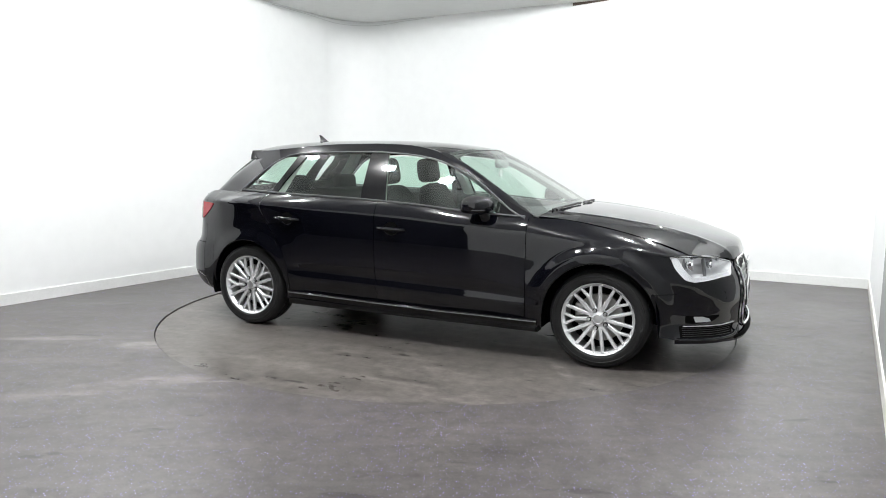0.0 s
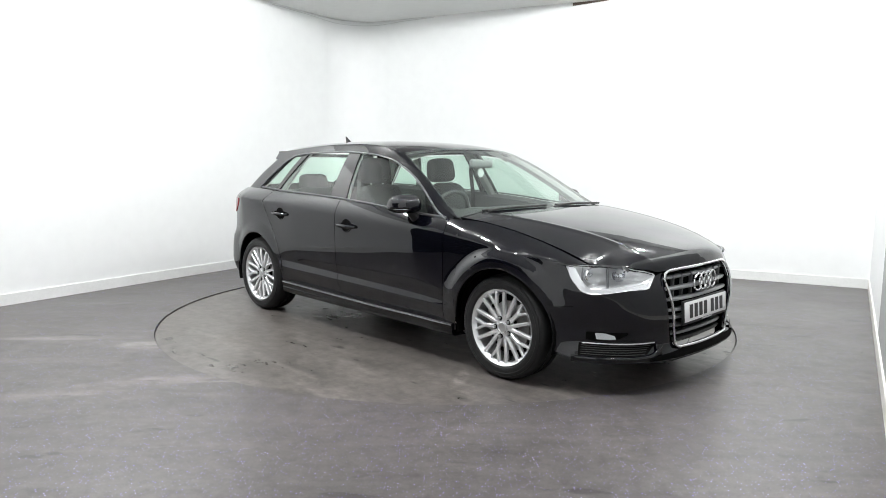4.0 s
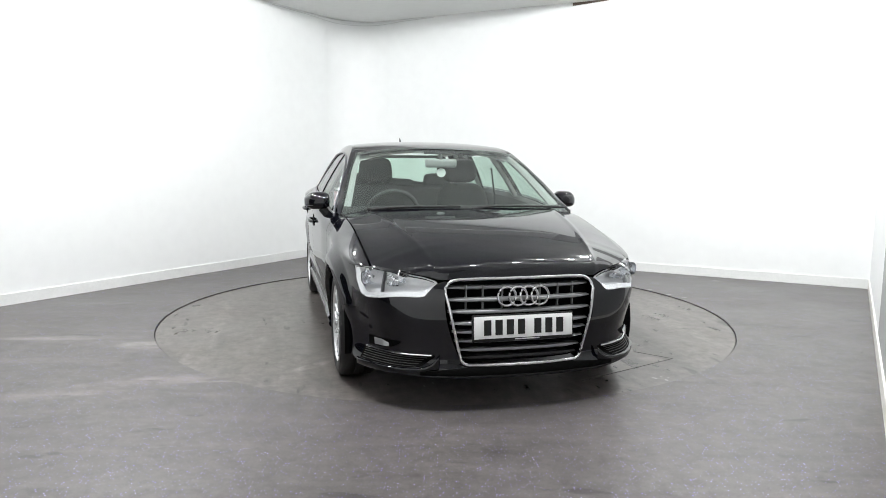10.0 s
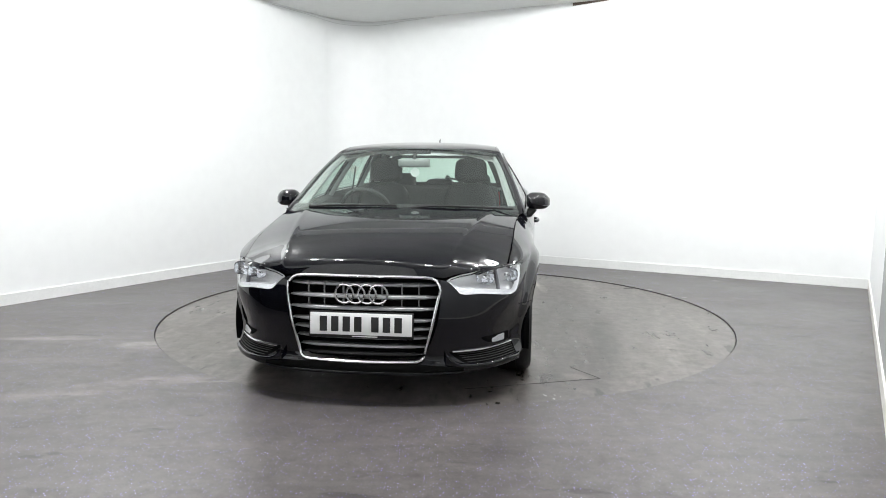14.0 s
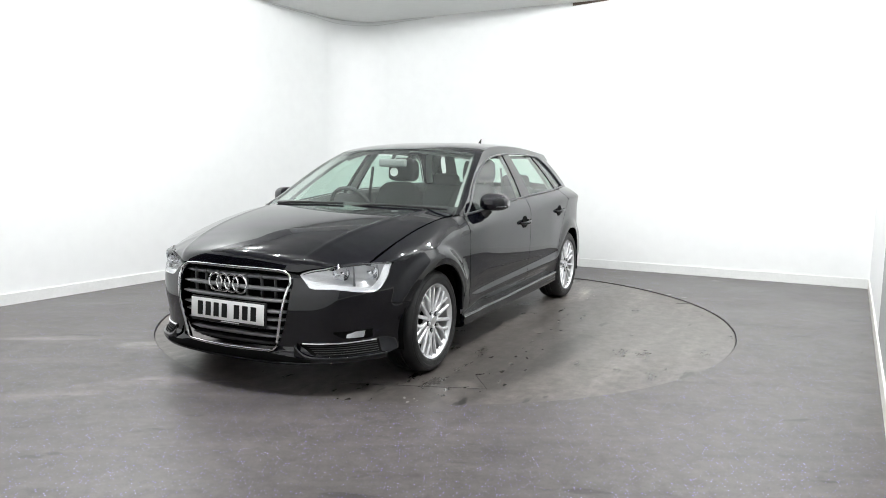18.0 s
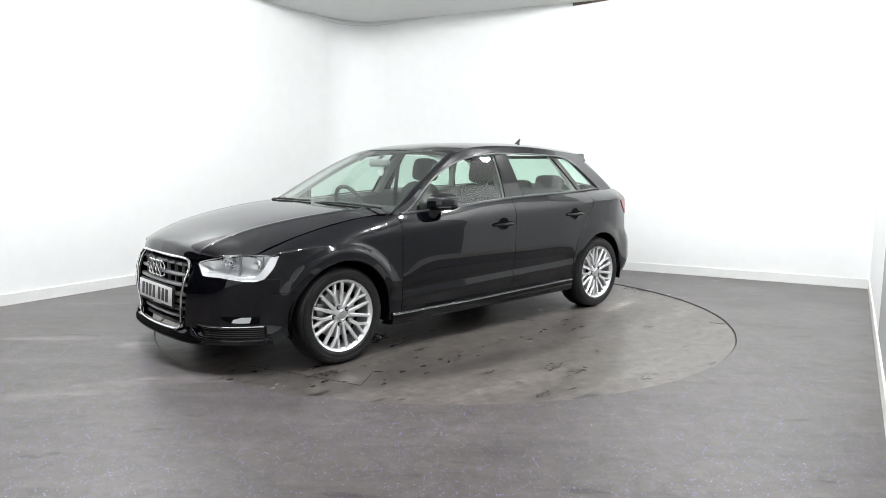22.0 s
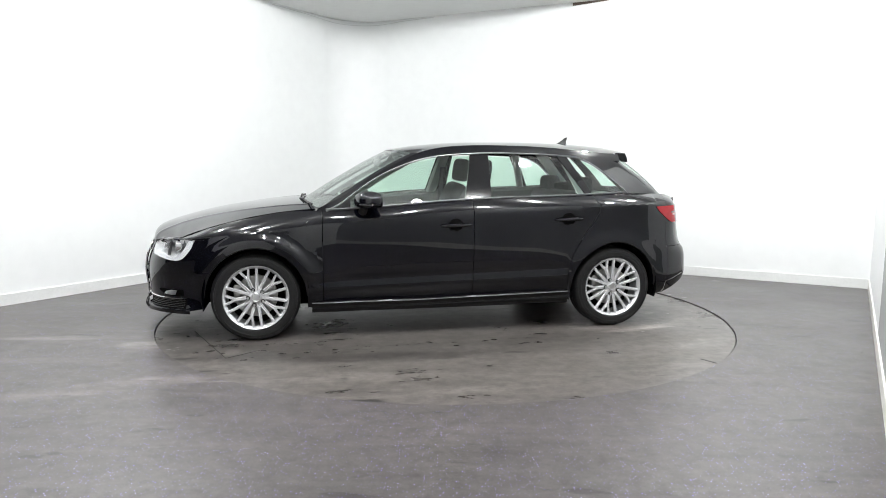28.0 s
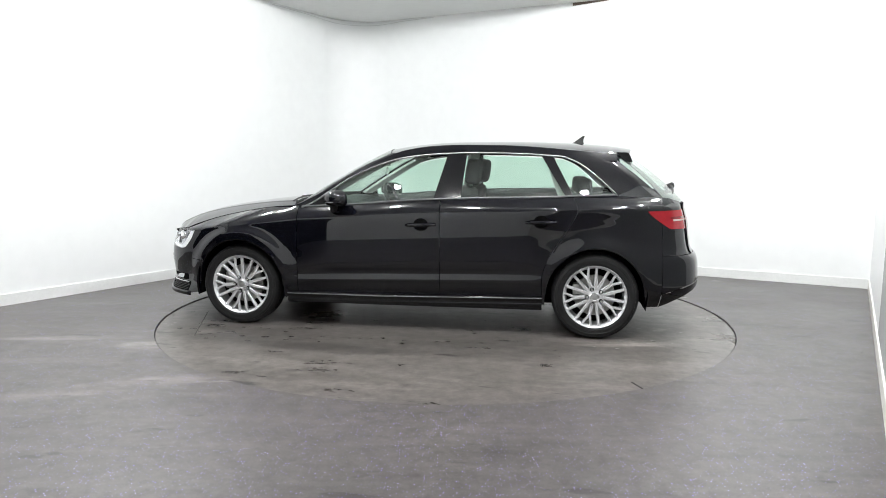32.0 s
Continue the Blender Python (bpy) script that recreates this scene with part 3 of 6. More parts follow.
def skin(s, z):
    """Points of the flank, nose and tail at outline place s and height z."""
    s, z = np.broadcast_arrays(np.asarray(s, float), np.asarray(z, float))
    px, py = np.interp(s, PS, PL[:, 0]), np.interp(s, PS, PL[:, 1])
    nx, ny = np.interp(s, PS, PN[:, 0]), np.interp(s, PS, PN[:, 1])
    zt = spline(SHOULDER, px)
    q = z / zt
    stations = [(0.0, NOSE_IN), (float(s_x(2.08)), NOSE_IN), (float(s_x(1.85)), FCORNER_IN), (float(s_x(1.60)), FARCH_IN), (float(s_x(1.14)), FARCH_IN),
                (float(s_x(0.55)), SIDE_IN), (float(s_x(-0.70)), SIDE_IN), (float(s_x(-1.14)), RARCH_IN), (float(s_x(-1.55)), RARCH_IN),
                (float(s_x(-1.80)), CORNER_IN), (float(s_x(-2.04)), TAIL_IN), (1.0, TAIL_IN)]
    ks = np.array([k for k, _ in stations])
    ins = np.stack([spline(p, np.minimum(q, 1.0)) for _, p in stations])
    i = np.clip(np.searchsorted(ks, s) - 1, 0, len(ks) - 2)
    w = np.clip((s - ks[i]) / np.maximum(ks[i + 1] - ks[i], 1e-9), 0, 1)
    w = w * w * (3 - 2 * w)
    inset = np.take_along_axis(ins, i[None], 0)[0] * (1 - w) + np.take_along_axis(ins, i[None] + 1, 0)[0] * w
    x, y = px - nx * inset, py - ny * inset
    over = np.clip((z - zt) / np.maximum(spline(TOP_Z, px) - zt, 0.01), 0, 1.3)
    ease = np.where(over > 0, 0.42 * over + 0.58 * np.power(np.maximum(over, 0), 1.9), 0)
    # flares round the wheel arches, the front one rolling in over a broad shoulder
    for c, reach, wide, swell in ((AXLE, 0.122, 0.082, 0.036), (-AXLE, 0.10, 0.10, 0.016)):
        d = np.hypot(px - c, z - HUB_Z)
        k = np.clip((ARCH_R + reach - d) / wide, 0, 1)
        rise = np.clip((z - HUB_Z) / np.maximum(d, 0.01), 0, 1)
        y = y + swell * k * k * (3 - 2 * k) * (0.25 + 0.75 * rise * rise * (3 - 2 * rise)) * np.clip((z - 0.26) / 0.20, 0, 1) * (np.abs(px - c) < ARCH_R + reach)
    flank = np.clip((1.86 - px) / 0.05, 0, 1)
    y = y + (spline(TOP_Y, px) - y) * ease * flank
    return np.stack([x, y, z * np.ones_like(x)], -1)


# the cabin's side above the window sill
RAIL_Z = [(0.90, 0.905), (0.83, 0.938), (0.70, 1.004), (0.57, 1.088), (0.44, 1.162), (0.27, 1.249), (0.10, 1.320), (-0.11, 1.352), (-0.37, 1.362), (-0.62, 1.360), (-0.87, 1.350), (-1.25, 1.322), (-1.50, 1.300), (-1.70, 1.20), (-2.0, 0.99)]
DLO_Z = [(0.84, 0.890), (0.732, 0.944), (0.646, 1.006), (0.476, 1.120), (0.307, 1.200), (0.138, 1.256), (-0.03, 1.284), (-0.24, 1.300), (-0.41, 1.306), (-0.62, 1.304), (-0.83, 1.298), (-1.10, 1.280), (-1.3, 1.25)]
QUARTER_X = [(1.283, -1.075), (1.262, -1.130), (1.233, -1.193), (1.172, -1.278), (1.04, -1.428), (1.018, -1.452), (0.99, -1.462)]
ROOF_EDGE_Y = [(0.90, 0.80), (0.44, 0.640), (0.10, 0.582), (-0.40, 0.572), (-0.90, 0.560), (-1.30, 0.530), (-1.55, 0.505), (-2.0, 0.44)]


def cabin_y(x, z):
    zb, yb = spline(TOP_Z, x), spline(TOP_Y, x)
    zr, yr = 1.345, spline([(0.9, 0.600), (0.3, 0.598), (-0.4, 0.592), (-1.0, 0.570), (-1.5, 0.515), (-2.0, 0.44)], x)
    w = (z - zb) / (zr - zb)
    bow = 0.20 * np.clip((0.45 - x) / 0.35, 0.0, 1.0)
    return yb + (yr - yb) * ((1 - bow) * w + bow * w * np.abs(w))


def grid_part(name, P, mat, parent, label="", lip=0.012, mirror=1, inner=(0, 0, 0.5), offset=0.0, sharp=32):
    """A panel from a grid of points, its rim turned inwards by lip metres. mirror -1: the right-hand twin."""
    P = np.array(P, float)
    if mirror < 0:
        P = P * np.array([1, -1, 1])
    gu, gv = np.gradient(P, axis=0), np.gradient(P, axis=1)
    N = np.cross(gu, gv)
    N /= np.linalg.norm(N, axis=-1, keepdims=True) + 1e-12
    out = P - np.array(inner)
    flip = (N * out).sum() < 0
    if flip:
        N = -N
    P = P + N * offset
    nu, nv = P.shape[:2]
    vs = [tuple(p) for p in P.reshape(-1, 3)]
    fs = []
    for i in range(nu - 1):
        for j in range(nv - 1):
            f = (i * nv + j, (i + 1) * nv + j, (i + 1) * nv + j + 1, i * nv + j + 1)
            fs.append(f[::-1] if flip else f)
    if lip:
        rim = [(i, 0) for i in range(nu)] + [(nu - 1, j) for j in range(1, nv)] + [(i, nv - 1) for i in range(nu - 2, -1, -1)] + [(0, j) for j in range(nv - 2, 0, -1)]
        base = len(vs)
        for i, j in rim:
            vs.append(tuple(P[i, j] - N[i, j] * lip))
        k = len(rim)
        for n in range(k):
            a, b = rim[n], rim[(n + 1) % k]
            f = (a[0] * nv + a[1], b[0] * nv + b[1], base + (n + 1) % k, base + n)
            fs.append(f if flip else f[::-1])
    return mesh_part(name, vs, fs, mat, parent, label, sharp)


def flank_panel(name, x0, x1, zb, zt, nu, nv, mat, parent, mirror, label="", offset=0.0, lip=0.014, rows=None, **kw):
    """A panel of the flank from x0 (front) to x1 (back); the bounds may be functions of height and of x."""
    fx0 = x0 if callable(x0) else (lambda z: x0 + 0 * z)
    fx1 = x1 if callable(x1) else (lambda z: x1 + 0 * z)
    fzb = zb if callable(zb) else (lambda x: zb + 0 * x)
    fzt = zt if callable(zt) else (lambda x: zt + 0 * x)
    u = np.linspace(0, 1, nu)[:, None]
    v = np.linspace(0, 1, nv)[None, :]
    z = 0.5 + 0 * u + 0 * v
    x = fx0(z) + (fx1(z) - fx0(z)) * u
    for _ in range(6):
        z = fzb(x) + (fzt(x) - fzb(x)) * v
        x = fx0(z) + (fx1(z) - fx0(z)) * u
    return grid_part(name, skin(s_x(x), z), mat, parent, label, lip, mirror, offset=offset, **kw)


def cabin_panel(name, x0, x1, zb, zt, nu, nv, mat, parent, mirror, label="", offset=0.0, lip=0.012):
    fx0 = x0 if callable(x0) else (lambda z: x0 + 0 * z)
    fx1 = x1 if callable(x1) else (lambda z: x1 + 0 * z)
    u = np.linspace(0, 1, nu)[:, None]
    v = np.linspace(0, 1, nv)[None, :]
    z = 1.1 + 0 * u + 0 * v
    x = fx0(z) + (fx1(z) - fx0(z)) * u
    for _ in range(6):
        z = zb(x) + (zt(x) - zb(x)) * v
        x = fx0(z) + (fx1(z) - fx0(z)) * u
    P = np.stack([x, cabin_y(x, z), z], -1)
    return grid_part(name, P, mat, parent, label, lip, mirror, inner=(-0.3, 0, 0.8), offset=offset)


G = 0.0025


def arch(x, c, r, floor):
    d = r * r - (x - c) ** 2
    return np.maximum(np.where(d > 0, HUB_Z + np.sqrt(np.maximum(d, 0)), floor), floor)


def line(p, q):
    return lambda z: p[0] + (q[0] - p[0]) * (z - p[1]) / (q[1] - p[1])


def rear_gap(z):
    """The curved trailing edge of the rear door."""
    return spline([(0.24, -0.945), (0.42, -0.945), (0.54, -0.975), (0.685, -1.055), (0.828, -1.150), (0.909, -1.182), (0.97, -1.165), (1.0, -1.145)], z)


belt = lambda x: spline(TOP_Z, x)
dlo = lambda x: spline(DLO_Z, x)
rail = lambda x: spline(RAIL_Z, x)
quarter_back = lambda z: spline(QUARTER_X, z)


def column_xs(x0, x1, c, r, n):
    """Columns from x0 to x1, crowded where the wheel arch is steep."""
    xs = set(np.linspace(x0, x1, n))
    for w in np.linspace(0, math.pi, 28):
        x = c + r * math.cos(w) * 0.9999
        if min(x0, x1) < x < max(x0, x1):
            xs.add(x)
    for x in (c + r * 1.0005, c - r * 1.0005):
        if min(x0, x1) < x < max(x0, x1):
            xs.add(x)
    return np.array(sorted(xs, reverse=True))


def arch_panel(name, x0, x1, c, floor, zt, nv, parent, mirror, x1_of_z=None, label=""):
    xs = column_xs(x0, x1, c, ARCH_R, 26)
    zb = arch(xs, c, ARCH_R, floor)
    v = np.linspace(0, 1, nv)[None, :] ** 0.9
    z = zb[:, None] + (zt(xs) - zb)[:, None] * v
    x = xs[:, None] + 0 * z
    if x1_of_z is not None:
        lead = x1_of_z(z)
        k = np.clip((xs[:, None] - (c + 0.05)) / (x0 - c - 0.05), 0, 1)
        x = x + (lead - x0) * k
        inside = np.hypot(x - c, z - HUB_Z)
        grow = np.where((inside < ARCH_R) & (z > HUB_Z), ARCH_R / np.maximum(inside, 0.01), 1.0)
        x = c + (x - c) * grow
    P = skin(s_x(x), z)
    ob = grid_part(name, P, PAINT, parent, label, 0.0, mirror)
    # rolled lip of the arch
    w = np.linspace(0.02, math.pi - 0.02, 40)
    ax, az = c + ARCH_R * np.cos(w), HUB_Z + ARCH_R * np.sin(w)
    rim = skin(s_x(ax), az)
    ring = []
    for d_r, d_y in ((0.0, 0.0), (-0.006, -0.003), (-0.008, -0.012), (-0.006, -0.05)):
        pt = rim.copy()
        pt[:, 0] += d_r * np.cos(w)
        pt[:, 2] += d_r * np.sin(w)
        pt[:, 1] += d_y
        ring.append(pt)
    grid_part("arch_lip", np.array(ring), PAINT, ob, "", 0, mirror)
    return ob


hood_z = lambda x: spline([(2.11, 0.712), (2.085, 0.727), (2.04, 0.752), (1.98, 0.777), (1.88, 0.808), (1.666, 0.861), (1.431, 0.899), (1.197, 0.925), (0.95, 0.943)], x)
hood_ey = lambda x: spline([(2.11, 0.36), (2.06, 0.44), (1.98, 0.560), (1.88, 0.660), (1.815, 0.722), (1.75, 0.728), (1.55, 0.742), (1.30, 0.750), (1.05, 0.765), (0.90, 0.768)], x)
hood_ez = lambda x: spline([(2.11, 0.652), (2.06, 0.665), (1.98, 0.690), (1.88, 0.706), (1.815, 0.711), (1.75, 0.736), (1.55, 0.800), (1.30, 0.858), (1.05, 0.895), (0.90, 0.905)], x)


def hood_crease(x, y):
    outside = np.abs(y) - (0.615 - 0.18 * np.clip((x - 1.0), 0, 1.2))
    return -0.13 * np.maximum(outside, 0) + 0.0035 * np.exp(-(outside / 0.014) ** 2)


def hood_top(x, y):
    ey = hood_ey(x)
    e = np.clip(np.abs(y) / ey, 0, 1.2)
    edge = hood_ez(x) - 0.004 - hood_crease(x, ey) * np.clip((2.0 - x) / 0.2, 0, 1)
    z = hood_z(x) + (edge - hood_z(x)) * (0.55 * e ** 2 + 0.45 * e ** 3.6)
    return z + 0.005 + hood_crease(x, y)


# the bonnet's front edge over the grille and along the top of the headlight
HOOD_X = [(0, 2.084), (0.20, 2.077), (0.36, 2.055), (0.413, 2.041), (0.473, 2.006), (0.532, 1.975), (0.568, 1.957), (0.63, 1.923), (0.68, 1.874), (0.722, 1.820)]
HOOD_Z = [(0, 0.676), (0.20, 0.674), (0.36, 0.666), (0.413, 0.662), (0.473, 0.675), (0.532, 0.683), (0.568, 0.694), (0.63, 0.702), (0.68, 0.708), (0.722, 0.712)]


def build_hood():
    u = np.linspace(-1, 1, 121)[:, None]
    v = np.linspace(0, 1, 65)[None, :]
    back = 0.995 - 0.085 * u ** 2
    ya = np.abs(u) * 0.722
    fx, fz = spline(HOOD_X, ya), spline(HOOD_Z, ya)
    w = v ** 1.9
    x = fx + (back - fx) * w
    y = u * (hood_ey(1.82 + (0.91 - 1.82) * w) - 0.003)
    z = hood_top(x, y) + (fz - hood_top(fx, ya)) * (1 - w) ** 110
    grid_part("hood", np.stack([x, y, z], -1), PAINT, car, "glossy black bonnet with two raised creases", 0.03, inner=(1.5, 0, 0.2))


def roof_z(x, y):
    zc = spline([(0.36, 1.318), (0.25, 1.343), (0.05, 1.372), (-0.30, 1.396), (-0.70, 1.402), (-1.10, 1.394), (-1.45, 1.371), (-1.62, 1.352)], x)
    e = np.abs(y) / spline(ROOF_EDGE_Y, x)
    ze = spline(RAIL_Z, np.minimum(x, 0.44)) + 0.004
    return zc + (np.minimum(ze, zc) - zc) * np.clip(e, 0, 1.1) ** 2.6


def build_roof():
    u = np.linspace(-1, 1, 41)[:, None]
    v = np.linspace(0, 1, 41)[None, :]
    fx = 0.315 - 0.115 * u ** 2
    bx = -1.46 + 0.04 * u ** 2
    x = fx + (bx - fx) * v
    y = u * (spline(ROOF_EDGE_Y, x) - 0.001)
    grid_part("roof", np.stack([x, y, roof_z(x, y)], -1), PAINT, car, "black roof skin", 0.012, inner=(-0.5, 0, 0.9))


def wscreen_pt(u, v):
    """Windscreen: u -1 to 1 across, v 0 at the foot, 1 at the head."""
    yb, yt = 0.788, 0.594
    y = u * (yb + (yt - yb) * v)
    xc = spline([(0, 1.015), (0.35, 0.748), (0.7, 0.475), (1.0, 0.285)], v)
    zc = spline([(0, 0.915), (0.35, 1.085), (0.7, 1.245), (1.0, 1.340)], v)
    x = xc - (0.126 - 0.045 * v) * np.abs(u) ** 1.9
    z = zc - (0.010 + 0.030 * v) * np.abs(u) ** 2.4
    return np.stack(np.broadcast_arrays(x, y, z), -1)


def build_glass():
    u = np.linspace(-1, 1, 33)[:, None]
    v = np.linspace(0, 1, 25)[None, :]
    ob = grid_part("windscreen", wscreen_pt(u, v), WSCREEN, car, "clear tinted windscreen", 0.0, inner=(-0.5, 0, 0.6))
    ob.visible_shadow = False
    # black ceramic band round the edge and the sensor patch under the head
    for a0, a1, b0, b1 in ((-1, 1, 0.0, 0.10), (-1, 1, 0.955, 1.0), (-1, -0.985, 0.1, 0.955), (0.985, 1, 0.1, 0.955), (-0.19, 0.19, 0.86, 0.955)):
        uu = np.linspace(a0, a1, 25)[:, None]
        vv = np.linspace(b0, b1, 9)[None, :]
        grid_part("black_band", wscreen_pt(uu, vv), PLASTIC, ob, "", 0.0, inner=(-0.5, 0, 0.6), offset=-0.004)
    # cowl under the windscreen
    uu = np.linspace(-0.98, 0.98, 33)[:, None]
    P0 = wscreen_pt(uu, np.array([[0.02]]))[:, 0]
    P1 = P0 + np.array([0.10, 0, -0.035])
    P1[:, 0] = np.maximum(P1[:, 0], 0.98 - 0.085 * uu[:, 0] ** 2)
    P1[:, 2] = hood_top(P1[:, 0], P1[:, 1]) - 0.022
    grid_part("cowl", np.stack([P0, (P0 + P1) / 2 - np.array([0, 0, 0.012]), P1], 1), PLASTIC, car, "matt black scuttle panel", 0.0, inner=(0.9, 0, 0.2))


def build_side(mirror):
    # flank panels
    arch_panel("front_wing", 1.655, 0.862 + G, AXLE, 0.225, lambda x: belt(x) - 0.002, 30, car, mirror, label="black front wing panel")
    fd = flank_panel("front_door", 0.862 - G, -0.213 + G, 0.262, lambda x: belt(x) - 0.004, 40, 36, PAINT, car, mirror, "black front door panel")
    rd = flank_panel("rear_door", -0.213 - G, lambda z: rear_gap(z) + G, 0.268, lambda x: belt(x) - 0.004, 36, 36, PAINT, car, mirror, "black rear door panel")
    # rear quarter panel round the rear arch
    xs_front = -0.945
    arch_panel("rear_wing", xs_front - G, -1.775, -AXLE, 0.235, lambda x: belt(x) - 0.002, 32, car, mirror, lambda z: rear_gap(z) - G, "black rear wing panel")
    # sill skirt
    u = np.linspace(0, 1, 40)
    x = 0.940 + (-0.950 - 0.940) * u
    prof = [(0.268, -0.004), (0.265, 0.022), (0.261, 0.029), (0.250, 0.032), (0.238, 0.027), (0.226, 0.022), (0.214, 0.027), (0.196, 0.022), (0.182, 0.000), (0.178, -0.10)]
    rise = 0.028 * np.clip((0.25 - x) / 1.2, 0, 1)
    P = []
    for z0, d in prof:
        p = skin(s_x(np.clip(x, -0.76, 0.76)), 0.262 + 0 * x)
        p[:, 0] = x
        p[:, 1] += d
        p[:, 2] = z0 + rise * (1 if z0 > 0.2 else 0.3)
        P.append(p)
    skirt = grid_part("side_skirt", np.array(P), SKIRT_BLACK, car, "black side sill skirt", 0, mirror, sharp=65)
    # thin metallic line added for the bright reflections along the sill
    edge = np.array(P[3]) * np.array([1, mirror, 1]) + np.array([0, 0.001 * mirror, 0.004])
    vs, fs = tube(edge, 0.0030, 6)
    mesh_part("sill_glint_line", vs, fs, DARK_TRIM, skirt, "slim metallic line standing in for bright sill reflections")
    for k in (0, -1):
        end = [Q[k] * np.array([1, mirror, 1]) for Q in P]
        mesh_part("end_cap", end, [tuple(range(len(end)))], PAINT, skirt, smooth=False)
    # windows
    fb, rf, rb, qf = line((-0.247, 1.295), (-0.170, 0.973)), line((-0.363, 1.300), (-0.342, 0.979)), line((-0.940, 1.288), (-1.120, 0.997)), line((-0.993, 1.277), (-1.145, 0.996))
    T = 0.014
    zb = lambda x: belt(x) + T
    zt = lambda x: dlo(x) - T
    w1 = cabin_panel("front_side_window", 0.775, lambda z: fb(z) + 0.008, zb, lambda x: np.maximum(zt(x), zb(x) + 0.004), 36, 14, GLASS, car, mirror, "green tinted front door window", -0.006, 0)
    w2 = cabin_panel("rear_side_window", lambda z: rf(z) - 0.008, lambda z: rb(z) + 0.012, zb, zt, 24, 14, GLASS, car, mirror, "green tinted rear door window", -0.006, 0)
    w3 = cabin_panel("quarter_window", lambda z: qf(z) - 0.010, lambda z: quarter_back(z) + 0.020, zb, lambda x: np.minimum(zt(x), 1.268), 18, 14, GLASS, car, mirror, "small fixed rear quarter window", -0.006, 0)
    for w in (w1, w2, w3):
        w.visible_shadow = False
    # pillars between the windows
    cabin_panel("b_pillar", lambda z: fb(z) + 0.012, lambda z: rf(z) - 0.012, lambda x: belt(x) - 0.002, lambda x: dlo(x), 12, 14, GLOSS_TRIM, car, mirror, "gloss black centre pillar cover", -0.001)
    cabin_panel("c_pillar_frame", lambda z: rb(z) + 0.016, lambda z: qf(z) - 0.014, lambda x: belt(x) - 0.002, lambda x: dlo(x), 8, 14, GLOSS_TRIM, car, mirror, "gloss black rear door window frame", -0.001)
    # black corner piece in front of the door window, behind the mirror
    cabin_panel("mirror_corner", 0.80, lambda z: 0.665 + 0 * z, lambda x: belt(x) + 0.004, lambda x: np.maximum(dlo(x) - 0.004, belt(x) + 0.008), 10, 8, GLOSS_TRIM, car, mirror, "black corner piece by the door mirror", 0.002)
    # roof side rail from the foot of the windscreen pillar to the back
    xs = np.r_[np.linspace(0.885, 0.2, 36), np.linspace(0.18, -1.46, 40)]
    zl, zr = dlo(xs) + 0.004, rail(xs)
    rows = []
    for k, w in enumerate(np.linspace(0, 1, 7)):
        z = zl + (zr - zl) * w
        rows.append(np.stack([xs, cabin_y(xs, z), z], -1))
    ye = spline(ROOF_EDGE_Y, xs)
    for w in (0.35, 0.7, 1.0):
        y = rows[6][:, 1] + (ye - rows[6][:, 1]) * w
        k = np.clip((0.50 - xs) / 0.34, 0, 1) ** 1.5
        ze = (zr + 0.0015) * (1 - k) + roof_z(xs, ye) * k
        z = zr + (ze - zr) * (w ** 0.6)
        rows.append(np.stack([xs - 0.01 * w * (xs > 0.25), y, z], -1))
    grid_part("roof_rail", np.array(rows), PAINT, car, "black roof side rail and windscreen pillar", 0.01, mirror, inner=(-0.3, 0, 0.8))
    # windscreen pillar face between the rail and the glass
    v = np.linspace(0.0, 1.0, 26)
    edge = wscreen_pt(np.array([[0.985]]), v[None, :])[0]
    zz = edge[:, 2]
    rx = np.interp(zz, rail(np.linspace(0.95, -0.35, 140)), np.linspace(0.95, -0.35, 140))
    outer = np.stack([rx, cabin_y(rx, zz), zz], -1)
    mid = (outer * 0.55 + edge * 0.45) + np.array([0.001, 0.002, 0.002])
    grid_part("windscreen_pillar", np.stack([outer, mid, edge], 0), PAINT, car, "black windscreen pillar", 0, mirror, inner=(-0.3, 0, 0.8))
    # rear pillar
    zs = np.linspace(0, 1, 26)
    back = lambda z: spline([(0.94, -1.85), (1.0, -1.775), (1.078, -1.685), (1.158, -1.592), (1.231, -1.497), (1.275, -1.455), (1.32, -1.43)], z)
    z = 0.985 + (1.318 - 0.985) * zs
    P = []
    for w in np.linspace(0, 1, 14):
        x0 = np.where(z < 1.283, quarter_back(np.minimum(z, 1.283)), -1.075 + (z - 1.283) * 9.0) - 0.012
        x = x0 + (back(z) - x0) * w
        y = cabin_y(x, z) - 0.035 * np.clip((w - 0.7) / 0.3, 0, 1) ** 2
        P.append(np.stack([x, y, z], -1))
    grid_part("rear_pillar", np.array(P), PAINT, car, "broad black rear pillar", 0.01, mirror, inner=(-1.2, 0, 0.8))
    # window surround trim
    xs = np.linspace(0.835, -1.06, 60)
    top = np.stack([xs, cabin_y(xs, dlo(xs)) + 0.003, dlo(xs)], -1)
    zs = np.linspace(1.275, 1.01, 14)
    back_x = quarter_back(zs)
    bk = np.stack([back_x, cabin_y(back_x, zs) + 0.003, zs], -1)
    xs = np.linspace(-1.44, 0.835, 60)
    bot = np.stack([xs, cabin_y(xs, belt(xs) + 0.006) + 0.003, belt(xs) + 0.006], -1)
    loop = np.concatenate([top, bk, bot]) * np.array([1, mirror, 1])
    vs, fs = tube(loop, 0.0065, 8, closed=True)
    mesh_part("window_surround", vs, fs, DARK_TRIM, car, "dark metallic strip round the side windows")
    return fd, rd, w1


